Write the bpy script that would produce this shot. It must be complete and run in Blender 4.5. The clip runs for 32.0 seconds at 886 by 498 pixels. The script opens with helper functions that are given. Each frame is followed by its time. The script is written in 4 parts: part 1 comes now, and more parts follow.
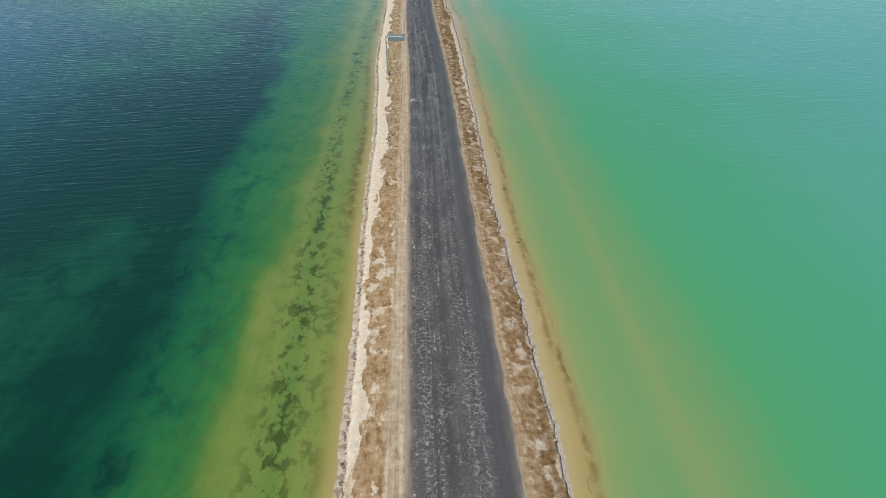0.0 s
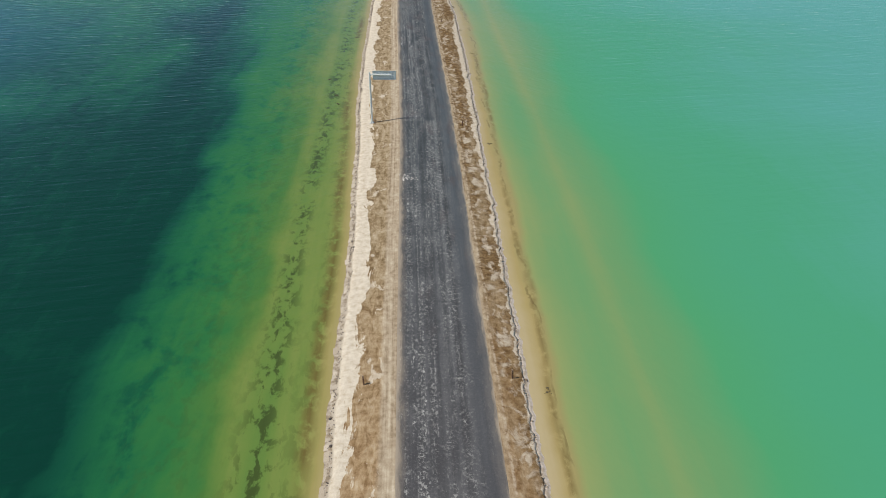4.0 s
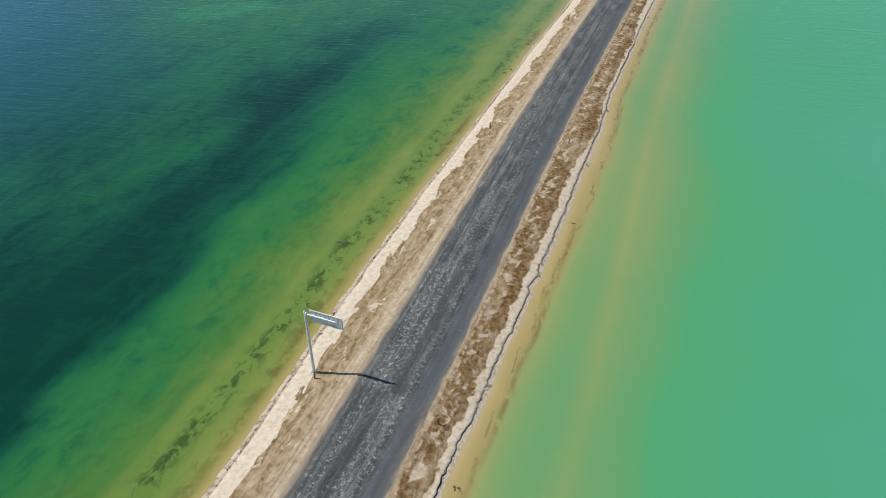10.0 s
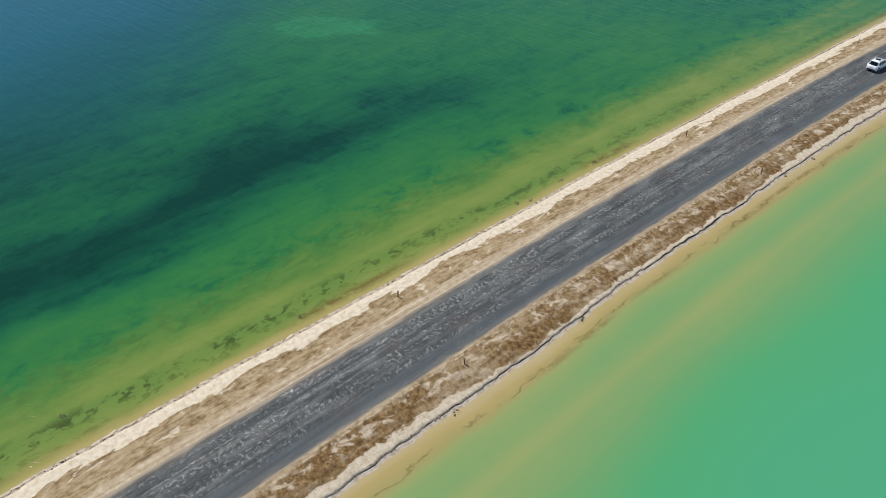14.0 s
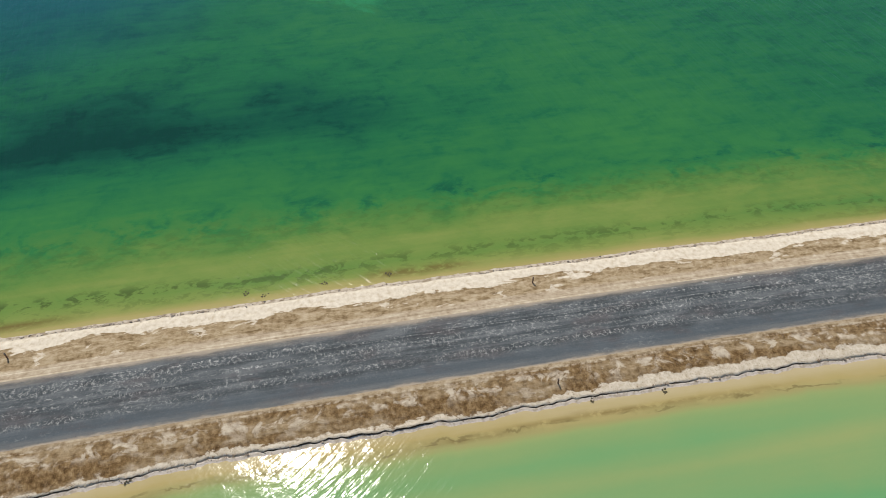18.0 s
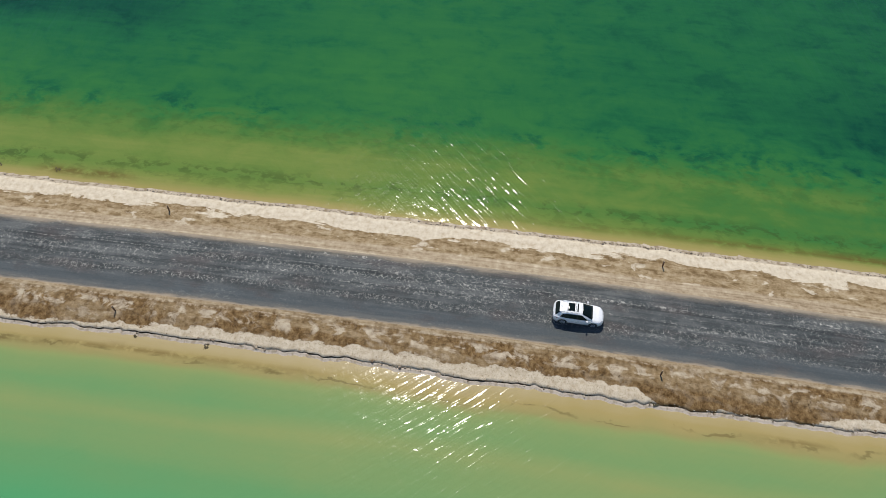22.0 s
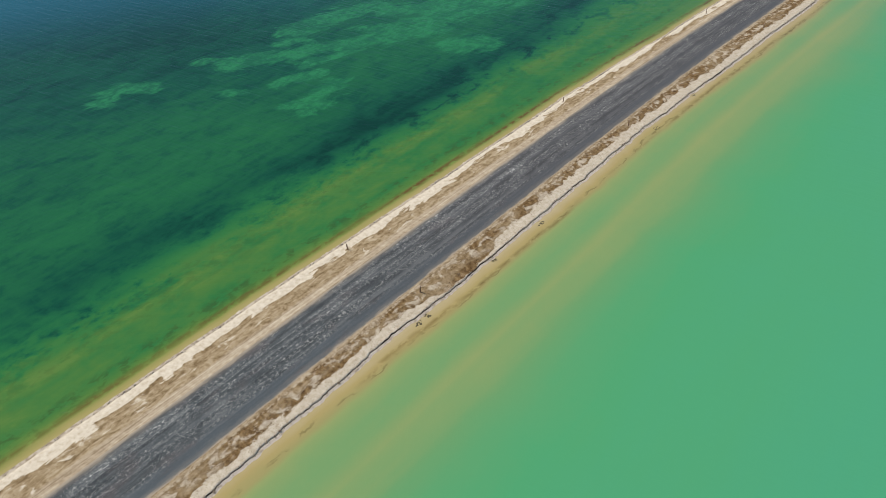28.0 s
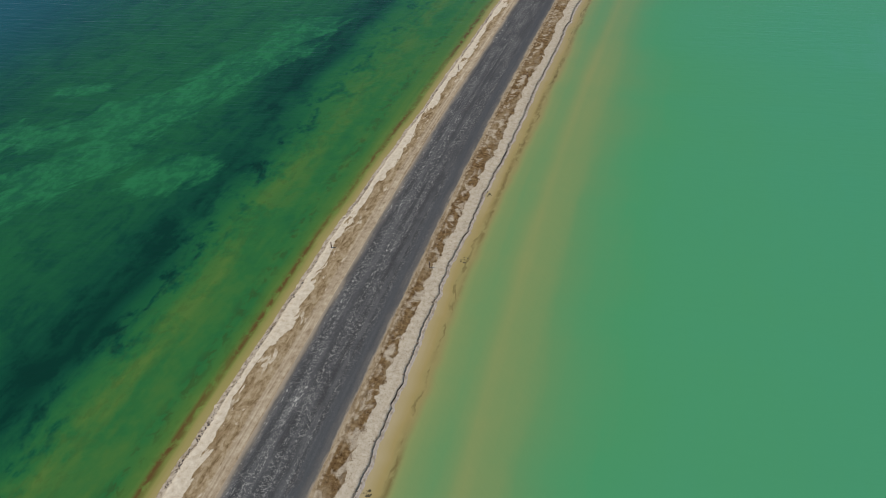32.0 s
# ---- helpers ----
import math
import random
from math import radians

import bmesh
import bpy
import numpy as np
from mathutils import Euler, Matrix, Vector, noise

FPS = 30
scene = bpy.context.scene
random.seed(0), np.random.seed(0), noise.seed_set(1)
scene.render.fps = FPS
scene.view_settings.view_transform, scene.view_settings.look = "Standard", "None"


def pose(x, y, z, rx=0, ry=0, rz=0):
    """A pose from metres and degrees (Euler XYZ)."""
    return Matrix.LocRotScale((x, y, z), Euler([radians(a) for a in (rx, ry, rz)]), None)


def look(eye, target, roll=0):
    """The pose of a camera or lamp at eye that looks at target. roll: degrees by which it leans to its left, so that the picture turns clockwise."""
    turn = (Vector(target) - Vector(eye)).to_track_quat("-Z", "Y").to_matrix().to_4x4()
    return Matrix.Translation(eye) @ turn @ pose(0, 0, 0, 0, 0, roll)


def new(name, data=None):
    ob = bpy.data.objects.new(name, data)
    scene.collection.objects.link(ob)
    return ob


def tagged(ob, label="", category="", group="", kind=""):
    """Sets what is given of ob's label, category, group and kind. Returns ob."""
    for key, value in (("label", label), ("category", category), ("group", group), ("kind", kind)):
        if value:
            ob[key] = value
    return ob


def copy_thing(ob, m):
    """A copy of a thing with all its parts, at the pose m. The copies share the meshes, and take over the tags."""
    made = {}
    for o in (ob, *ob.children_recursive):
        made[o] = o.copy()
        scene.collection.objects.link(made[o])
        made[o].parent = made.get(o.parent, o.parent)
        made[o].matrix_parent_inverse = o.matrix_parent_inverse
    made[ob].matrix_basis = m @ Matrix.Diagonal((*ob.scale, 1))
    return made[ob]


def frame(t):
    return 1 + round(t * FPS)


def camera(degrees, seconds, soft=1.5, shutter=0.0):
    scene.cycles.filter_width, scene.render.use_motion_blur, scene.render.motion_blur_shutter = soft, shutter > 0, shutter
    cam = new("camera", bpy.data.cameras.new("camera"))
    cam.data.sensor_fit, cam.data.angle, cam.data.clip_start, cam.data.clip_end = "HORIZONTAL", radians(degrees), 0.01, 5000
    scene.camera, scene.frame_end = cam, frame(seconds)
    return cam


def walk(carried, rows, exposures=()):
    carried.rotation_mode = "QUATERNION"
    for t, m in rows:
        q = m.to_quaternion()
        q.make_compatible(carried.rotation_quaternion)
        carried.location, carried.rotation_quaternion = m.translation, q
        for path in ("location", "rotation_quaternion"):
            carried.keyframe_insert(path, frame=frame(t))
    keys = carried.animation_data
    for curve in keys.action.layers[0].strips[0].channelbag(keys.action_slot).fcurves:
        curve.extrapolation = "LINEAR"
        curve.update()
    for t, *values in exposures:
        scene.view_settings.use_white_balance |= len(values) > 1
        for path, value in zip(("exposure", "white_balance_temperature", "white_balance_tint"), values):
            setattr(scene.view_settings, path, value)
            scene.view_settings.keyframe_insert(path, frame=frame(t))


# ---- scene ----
cam = camera(64.37, 32.0, soft=0.45)
PATH = [
    (0, (-0.26, -126.09, 32.62), (0.5, -99.75, 18.28), -0.54),
    (0.5, (-0.45, -121.76, 33.17), (0.43, -95.56, 18.58), -0.46),
    (1, (-0.52, -117.41, 33.68), (0.44, -91.32, 18.89), -0.35),
    (1.5, (-0.52, -113.07, 34.27), (0.48, -87.1, 19.29), -0.15),
    (2, (-0.61, -108.5, 34.93), (0.42, -82.67, 19.71), 0.15),
    (2.5, (-0.68, -104, 35.56), (0.35, -78.33, 20.06), 0.29),
    (3, (-0.47, -99.08, 35.96), (0.52, -73.57, 20.2), 0.38),
    (3.5, (-0.46, -93.92, 36.42), (0.6, -68.57, 20.42), 0.28),
    (5.5, (0.43, -75.27, 38.89), (1.17, -50.7, 21.69), -0.23),
    (6, (0.56, -71.33, 39.41), (1.17, -46.83, 22.09), -0.29),
    (6.5, (0.92, -67.39, 39.86), (1.25, -42.93, 22.49), -0.47),
    (7, (2.07, -63.44, 40.44), (2, -39.03, 23), -0.49),
    (7.5, (3.88, -59.45, 41.02), (3.05, -35.09, 23.54), -0.39),
    (8, (6.37, -55.43, 41.53), (4.24, -31.17, 24.01), -0.36),
    (8.5, (9.33, -51.13, 41.97), (5.62, -27.08, 24.42), -0.35),
    (9, (12.63, -46.42, 42.39), (7.21, -22.7, 24.84), -0.36),
    (9.5, (16.03, -41.43, 42.9), (8.89, -18.13, 25.4), -0.37),
    (10, (19.48, -35.95, 43.44), (10.7, -13.21, 25.94), -0.44),
    (10.5, (22.82, -30.07, 43.9), (12.44, -8.03, 26.39), -0.59),
    (11, (26.06, -23.88, 44.46), (14.1, -2.65, 26.96), -0.70),
    (11.5, (28.74, -17.19, 45.25), (15.45, 3.15, 27.66), -0.67),
    (12, (31.09, -10.26, 46.1), (16.63, 9.14, 28.37), -0.58),
    (12.5, (33.08, -3.09, 46.85), (17.58, 15.28, 28.91), -0.57),
    (13, (34.82, 4.27, 47.7), (18.42, 21.54, 29.47), -0.58),
    (13.5, (36.35, 11.89, 48.59), (19.14, 27.97, 30), -0.59),
    (15.5, (39.15, 42.46, 50.03), (19.31, 53.56, 30.46), -0.43),
    (16, (39.44, 50.62, 50.75), (19.21, 60.21, 30.78), -0.49),
    (16.5, (39.45, 58.7, 51.51), (18.99, 66.79, 31.12), -0.51),
    (17, (39.09, 66.77, 52.29), (18.57, 73.4, 31.44), -0.49),
    (17.5, (38.4, 74.8, 53.12), (17.94, 79.9, 31.78), -0.38),
    (18, (37.32, 83.03, 53.95), (17.06, 86.57, 32.11), -0.38),
    (18.5, (35.89, 91.21, 54.69), (15.99, 93.15, 32.32), -0.51),
    (19, (34.22, 99.3, 55.13), (14.84, 99.61, 32.24), -0.69),
    (19.5, (32.33, 107.22, 55.23), (13.52, 105.93, 31.89), -0.78),
    (20, (30.88, 114.43, 55.46), (12.72, 111.84, 31.72), -0.60),
    (20.5, (30.04, 120.33, 55.72), (12.64, 117.13, 31.49), -0.50),
    (21, (30, 125.16, 56.01), (13.08, 122.05, 31.44), -0.32),
    (21.5, (31.18, 129.33, 56.21), (14.39, 126.47, 31.52), -0.41),
    (22, (33.25, 133.4, 56.06), (16.29, 131.02, 31.43), -0.60),
    (22.5, (36.06, 137.43, 55.95), (18.74, 135.96, 31.5), -0.79),
    (23, (39.34, 141.27, 56.05), (21.56, 141.14, 31.88), -0.77),
    (23.5, (42.9, 144.45, 56.19), (24.48, 145.98, 32.56), -0.66),
    (24, (46.24, 146.47, 56.26), (27.26, 149.8, 33.26), -0.62),
    (24.5, (48.89, 147.72, 56.31), (29.63, 153.21, 33.97), -0.47),
    (25, (50.73, 148.21, 56.28), (31.51, 156.11, 34.65), -0.27),
    (25.5, (51.62, 148.14, 56.03), (32.66, 158.26, 35.1), -0.31),
    (27.5, (46.65, 152.43, 55.71), (31.35, 169.21, 36.11), -0.90),
    (28, (45.15, 155.28, 55.85), (30.94, 173.1, 36.35), -0.95),
    (28.5, (43.64, 158.67, 55.88), (30.21, 177.17, 36.45), -0.86),
    (29, (41.91, 162.63, 55.78), (29.11, 181.66, 36.44), -0.54),
    (29.5, (39.51, 166.68, 55.49), (27.65, 186.32, 36.16), -0.25),
    (30, (36.42, 170.88, 55.06), (25.8, 191.16, 35.67), 0.07),
    (30.5, (32.93, 175.25, 54.65), (23.57, 196.08, 35.2), 0.23),
    (31, (29.6, 180.03, 53.97), (21.64, 201.43, 34.52), 0.35),
    (31.5, (26.44, 184.96, 53.24), (19.95, 206.86, 33.8), 0.52),
    (32, (23.6, 189.71, 52.57), (18.52, 211.95, 33.09), 0.84),
]
walk(cam, [(t, look(eye, target, roll)) for t, eye, target, roll in PATH], exposures=[(0, -0.15), (6, -0.08), (12, 0.0), (18, 0.03), (20, 0.0), (22, -0.12), (23, -0.15), (25, -0.3), (26.5, -0.2), (28, -0.05), (30, -0.1), (31, -0.40), (32, -0.50)])

# ---- light ----
SUN_AZ, SUN_EL = radians(-104.5), radians(59.2)   # azimuth from +y towards +x
world = bpy.data.worlds.new("sky")
scene.world = world
world.use_nodes = True
wn = world.node_tree.nodes
sky = wn.new("ShaderNodeTexSky")
sky.sky_type, sky.sun_disc = "NISHITA", False
sky.sun_elevation, sky.sun_rotation = SUN_EL, SUN_AZ
sky.altitude, sky.dust_density, sky.ozone_density = 2900, 0.4, 2.0
world.node_tree.links.new(sky.outputs[0], wn["Background"].inputs[0])
wn["Background"].inputs[1].default_value = 0.13
sun = new("sun", bpy.data.lights.new("sun", "SUN"))
sun.data.energy, sun.data.angle, sun.data.color = 4.3, radians(0.55), (1.0, 0.95, 0.86)
sun_dir = Vector((math.sin(SUN_AZ) * math.cos(SUN_EL), math.cos(SUN_AZ) * math.cos(SUN_EL), math.sin(SUN_EL)))
sun.matrix_world = look(sun_dir * 60 + Vector((0, 100, 0)), (0, 100, 0))


# ---- node helper ----
class Shade:
    """A node material written as an expression."""

    def __init__(self, name):
        self.m = bpy.data.materials.new(name)
        self.m.use_nodes = True
        self.t = self.m.node_tree
        self.bsdf = self.t.nodes["Principled BSDF"]
        self.coord = self.t.nodes.new("ShaderNodeTexCoord")

    def put(self, socket, value):
        if isinstance(value, bpy.types.NodeSocket):
            self.t.links.new(value, socket)
        elif isinstance(value, (tuple, list)) and len(value) == 3 and socket.type == "RGBA":
            socket.default_value = (*value, 1)
        else:
            socket.default_value = value

    def uv(self):
        return self.coord.outputs["UV"]

    def obj(self):
        return self.coord.outputs["Object"]

    def attr(self, name):
        n = self.t.nodes.new("ShaderNodeAttribute")
        n.attribute_name = name
        return n.outputs["Fac"]

    def random(self):
        return self.t.nodes.new("ShaderNodeObjectInfo").outputs["Random"]

    def island(self):
        return self.t.nodes.new("ShaderNodeNewGeometry").outputs["Random Per Island"]

    def scaled(self, vec, x, y, z=1.0):
        n = self.t.nodes.new("ShaderNodeMapping")
        self.put(n.inputs["Vector"], vec)
        n.inputs["Scale"].default_value = (x, y, z)
        return n.outputs[0]

    def turned(self, vec, degrees):
        n = self.t.nodes.new("ShaderNodeMapping")
        self.put(n.inputs["Vector"], vec)
        n.inputs["Rotation"].default_value = (0, 0, radians(degrees))
        return n.outputs[0]

    def axis(self, vec, k):
        n = self.t.nodes.new("ShaderNodeSeparateXYZ")
        self.put(n.inputs[0], vec)
        return n.outputs[k]

    def noise(self, vec, scale, detail=4.0, rough=0.55, warp=0.0):
        n = self.t.nodes.new("ShaderNodeTexNoise")
        self.put(n.inputs["Vector"], vec)
        for key, v in (("Scale", scale), ("Detail", detail), ("Roughness", rough), ("Distortion", warp)):
            n.inputs[key].default_value = v
        return n.outputs["Fac"]

    def warped(self, vec, scale, amount):
        """The vector pushed about by noise."""
        n = self.t.nodes.new("ShaderNodeTexNoise")
        self.put(n.inputs["Vector"], vec)
        n.inputs["Scale"].default_value, n.inputs["Detail"].default_value = scale, 2.0
        m = self.t.nodes.new("ShaderNodeVectorMath")
        m.operation = "MULTIPLY_ADD"
        self.t.links.new(n.outputs["Color"], m.inputs[0])
        m.inputs[1].default_value = (amount,) * 3
        self.put(m.inputs[2], vec)
        return m.outputs[0]

    def voronoi(self, vec, scale, feature="F1"):
        n = self.t.nodes.new("ShaderNodeTexVoronoi")
        n.feature = feature
        self.put(n.inputs["Vector"], vec)
        n.inputs["Scale"].default_value = scale
        return n.outputs["Distance"]

    def math(self, op, a, b=0.0, c=0.0, clamp=False):
        n = self.t.nodes.new("ShaderNodeMath")
        n.operation, n.use_clamp = op, clamp
        for k, v in enumerate((a, b, c)):
            self.put(n.inputs[k], v)
        return n.outputs[0]

    def step(self, v, low, high, to_low=0.0, to_high=1.0):
        n = self.t.nodes.new("ShaderNodeMapRange")
        n.interpolation_type = "SMOOTHSTEP"
        for k, x in enumerate((v, low, high, to_low, to_high)):
            self.put(n.inputs[k], x)
        return n.outputs[0]

    def ramp(self, v, *stops):
        n = self.t.nodes.new("ShaderNodeValToRGB")
        e = n.color_ramp.elements
        while len(e) < len(stops):
            e.new(0.5)
        for el, (p, c) in zip(e, stops):
            el.position, el.color = p, (*c, 1)
        self.put(n.inputs[0], v)
        return n.outputs[0]

    def mix(self, f, a, b):
        n = self.t.nodes.new("ShaderNodeMix")
        n.data_type = "RGBA"
        self.put(n.inputs[0], f)
        self.put(n.inputs[6], a)
        self.put(n.inputs[7], b)
        return n.outputs[2]

    def bump(self, height, strength, distance, under=None):
        n = self.t.nodes.new("ShaderNodeBump")
        n.inputs["Strength"].default_value, n.inputs["Distance"].default_value = strength, distance
        self.put(n.inputs["Height"], height)
        if under is not None:
            self.put(n.inputs["Normal"], under)
        return n.outputs[0]

    def done(self, color=None, rough=None, metal=None, normal=None, **more):
        for key, v in (("Base Color", color), ("Roughness", rough), ("Metallic", metal), ("Normal", normal), *((k.replace("_", " "), v) for k, v in more.items())):
            if v is not None:
                self.put(self.bsdf.inputs[key], v)
        return self.m


# ---- the line of the causeway: the middle of the road at each y ----
MID_Y = (-4000, -300, -130, -95, -80, -65, -50, -35, -20, -5, 10, 25, 40, 55, 70, 85, 100, 115, 130, 145, 160, 175, 190, 205, 220, 235, 250, 265, 280, 300, 340, 420, 900, 4000)
MID_X = (6, 4.0, 2.1, 1.77, 1.65, 1.52, 1.4, 1.3, 1.2, 1.1, 0.85, 0.42, 0.05, -0.28, -0.4, -0.45, -0.45, -0.36, -0.18, 0.2, 0.8, 1.35, 1.85, 2.42, 3.0, 3.68, 4.45, 5.3, 6.25, 7.85, 11.3, 18.8, 65, 360)
fine_y = np.arange(-400.0, 900.0, 1.0)
kernel = np.exp(-0.5 * (np.arange(-45, 46) / 9.0) ** 2)
fine_x = np.convolve(np.pad(np.interp(fine_y, MID_Y, MID_X), 45, mode="edge"), kernel / kernel.sum(), mode="valid")


def middle(y):
    y = np.asarray(y, float)
    return np.where((y < -380) | (y > 880), np.interp(y, MID_Y, MID_X), np.interp(y, fine_y, fine_x))


def heading(y):
    return math.degrees(math.atan2(float(middle(y + 2) - middle(y - 2)), 4.0))


def fractal(x, y, scale, octaves=3, seed=0.0):
    """Smooth value noise in about -1..1 on arrays, the same at every build."""
    out, amp, total = 0.0, 1.0, 0.0
    for o in range(octaves):
        u, v = np.asarray(x) * scale * 2**o + seed * 17.3 + 31.7 * o, np.asarray(y) * scale * 2**o + seed * 5.1 + 11.9 * o
        i, j = np.floor(u), np.floor(v)
        fu, fv = u - i, v - j
        fu, fv = fu * fu * (3 - 2 * fu), fv * fv * (3 - 2 * fv)

        def h(a, b):
            q = np.sin(a * 127.1 + b * 311.7 + 74.7) * 43758.5453
            return (q - np.floor(q)) * 2 - 1

        top = h(i, j) * (1 - fu) + h(i + 1, j) * fu
        low = h(i, j + 1) * (1 - fu) + h(i + 1, j + 1) * fu
        out, total, amp = out + amp * (top * (1 - fv) + low * fv), total + amp, amp * 0.5
    return out / total


def sheet(name, along, across, height, material, floats=None, flat=()):
    """A grid that follows the causeway: UV holds metres across and along it. across: 1D, or rows by columns."""
    s = np.asarray(along, float)[:, None] * np.ones((1, np.shape(across)[-1]))
    d = np.asarray(across, float) * np.ones_like(s)
    z = height(d, s) if callable(height) else height * np.ones_like(s)
    rows, cols = s.shape
    verts = np.stack([middle(s) + d, s, z], -1).reshape(-1, 3)
    k = np.arange(rows * cols).reshape(rows, cols)
    quads = np.stack([k[:-1, :-1], k[:-1, 1:], k[1:, 1:], k[1:, :-1]], -1).reshape(-1, 4)
    me = bpy.data.meshes.new(name)
    me.from_pydata(verts.tolist(), [], quads.tolist())
    uv = me.uv_layers.new(name="UVMap")
    loops = np.empty(len(me.loops), np.int32)
    me.loops.foreach_get("vertex_index", loops)
    uv.data.foreach_set("uv", np.stack([d.ravel()[loops], s.ravel()[loops]], -1).ravel().astype(np.float32))
    for key, fn in (floats or {}).items():
        a = me.attributes.new(key, "FLOAT", "POINT")
        a.data.foreach_set("value", np.asarray(fn(d, s), np.float32).ravel())
    smooth = np.ones((rows - 1, cols - 1), bool)
    smooth[:, list(flat)] = False
    me.polygons.foreach_set("use_smooth", smooth.ravel())
    me.materials.append(material)
    me.update()
    return new(name, me)


# edges of the banks every 15 m from y = -95, in metres from the middle of the road
BANK_Y = np.arange(-95.0, 296.0, 15.0)
LEFT_D = (-7.4, -7.5, -7.8, -8.1, -8.1, -8.4, -8.7, -9.3, -9.2, -9.0, -8.7, -8.6, -8.7, -8.5, -8.45, -8.35, -8.5, -8.75, -8.95, -8.9, -8.5, -8.1, -7.95, -7.85, -7.4, -6.9, -6.8)
RIGHT_D = (6.3, 6.35, 6.1, 6.15, 6.4, 6.5, 6.65, 7.2, 7.6, 7.9, 7.95, 7.5, 7.45, 7.45, 7.25, 7.6, 7.75, 7.3, 6.95, 6.7, 7.2, 7.2, 6.95, 6.9, 7.3, 7.8, 7.9)


def left_edge(s):
    return np.interp(s, BANK_Y, LEFT_D) + 0.16 * fractal(s, 0, 0.12, 3, 1) + 0.12 * fractal(s, 0, 0.8, 3, 2)


def right_edge(s):
    return np.interp(s, BANK_Y, RIGHT_D) + 0.22 * fractal(s, 0, 0.13, 3, 3) + 0.20 * fractal(s, 0, 0.55, 4, 4) + 0.07 * fractal(s, 0, 1.9, 2, 5)


# width of the pale crust along each bank
PALE_L = ((-100, -85, -70, -55, -40, -20, 0, 20, 60, 100, 150, 185, 220, 300), (0.8, 0.7, 0.7, 1.0, 1.5, 1.7, 1.6, 1.9, 1.7, 1.9, 1.8, 1.6, 1.4, 1.2))
PALE_R = ((-100, -60, -20, 0, 20, 42, 52, 70, 95, 108, 146, 148, 160, 163, 196, 201, 209, 212, 300), (0.2, 0.2, 0.5, 0.8, 1.0, 1.2, 0.4, 0.6, 0.4, 1.1, 1.35, 0.0, 0.0, 1.0, 1.25, 0.2, 0.2, 1.5, 1.6))

WATER_Z = -0.62

# ---- materials ----
def asphalt_material():
    g = Shade("worn_asphalt")
    uv = g.uv()
    d = g.axis(uv, 0)
    lane = g.noise(g.scaled(uv, 1.0, 0.004), 1.7, 3, 0.5)
    streak = g.noise(g.scaled(uv, 3.0, 0.09), 1.0, 7, 0.70)
    blotch = g.noise(g.scaled(uv, 0.55, 0.22), 1.0, 6, 0.66)
    grain = g.noise(uv, 6.5, 5, 0.78)
    tone = g.math("ADD", g.math("ADD", g.math("MULTIPLY", streak, 0.22), g.math("MULTIPLY", blotch, 0.48)), g.math("MULTIPLY", lane, 0.38))
    col = g.ramp(tone, (0.44, (0.032, 0.038, 0.040)), (0.53, (0.058, 0.066, 0.068)), (0.62, (0.114, 0.121, 0.120)))
    # the smoother, bluish strip along the right edge, and a narrow dark one along the left edge
    smooth = g.step(g.math("ADD", d, g.math("MULTIPLY", g.math("SUBTRACT", blotch, 0.5), 1.6)), 1.4, 2.3)
    col = g.mix(g.math("MULTIPLY", smooth, 0.72), col, g.mix(streak, (0.050, 0.062, 0.068), (0.098, 0.113, 0.120)))
    # brown worn patches where the binder has gone
    patch = g.math("MAXIMUM", g.step(g.noise(g.scaled(uv, 0.9, 0.3), 0.5, 5, 0.62), 0.50, 0.68, 0.0, 0.60), g.math("ADD", g.step(g.axis(uv, 1), 0, -70, 0.0, 0.55), g.step(g.axis(uv, 1), 175, 235, 0.0, 0.42)))
    col = g.mix(patch, col, g.mix(grain, (0.048, 0.041, 0.041), (0.104, 0.089, 0.085)))
    # a net of cracks filled with pale dust, in bands along the lanes
    bent = g.warped(g.scaled(uv, 1.0, 0.8), 1.7, 0.28)
    net = g.math("SUBTRACT", 1.0, g.step(g.voronoi(bent, 2.3, "DISTANCE_TO_EDGE"), 0.015, 0.095))
    fine_net = g.math("SUBTRACT", 1.0, g.step(g.voronoi(bent, 4.6, "DISTANCE_TO_EDGE"), 0.02, 0.14))
    band = g.math("MULTIPLY", g.step(d, -3.3, -2.5), g.math("SUBTRACT", 1.0, smooth))
    zone = g.step(g.math("ADD", g.math("MULTIPLY", g.noise(g.scaled(uv, 1.3, 0.03), 1.0, 4, 0.6), 0.75), g.math("MULTIPLY", g.noise(g.scaled(uv, 1.0, 0.5), 0.7, 4, 0.62), 0.45)), 0.52, 0.70)
    zone = g.math("MULTIPLY", zone, band)
    broken = g.step(g.noise(uv, 2.9, 5, 0.75), 0.46, 0.60)
    salt = g.math("MULTIPLY", g.math("MULTIPLY", g.math("MAXIMUM", g.math("MULTIPLY", net, 0.62), g.math("MULTIPLY", fine_net, 0.8)), broken), g.math("ADD", g.math("MULTIPLY", zone, 0.85), 0.04))
    # flakes of pale crust strewn in strips, thickest towards the left edge
    strip = g.step(g.noise(g.scaled(uv, 1.8, 0.05), 1.0, 4, 0.6), 0.48, 0.64)
    flake = g.step(g.noise(g.scaled(uv, 1.2, 0.7), 3.0, 4, 0.70, 0.5), 0.545, 0.59)
    strewn = g.math("MULTIPLY", g.math("MULTIPLY", flake, strip), g.step(d, 1.7, -1.4, 0.15, 1.0))
    salt = g.math("MAXIMUM", salt, g.math("MULTIPLY", strewn, g.step(blotch, 0.40, 0.58)))
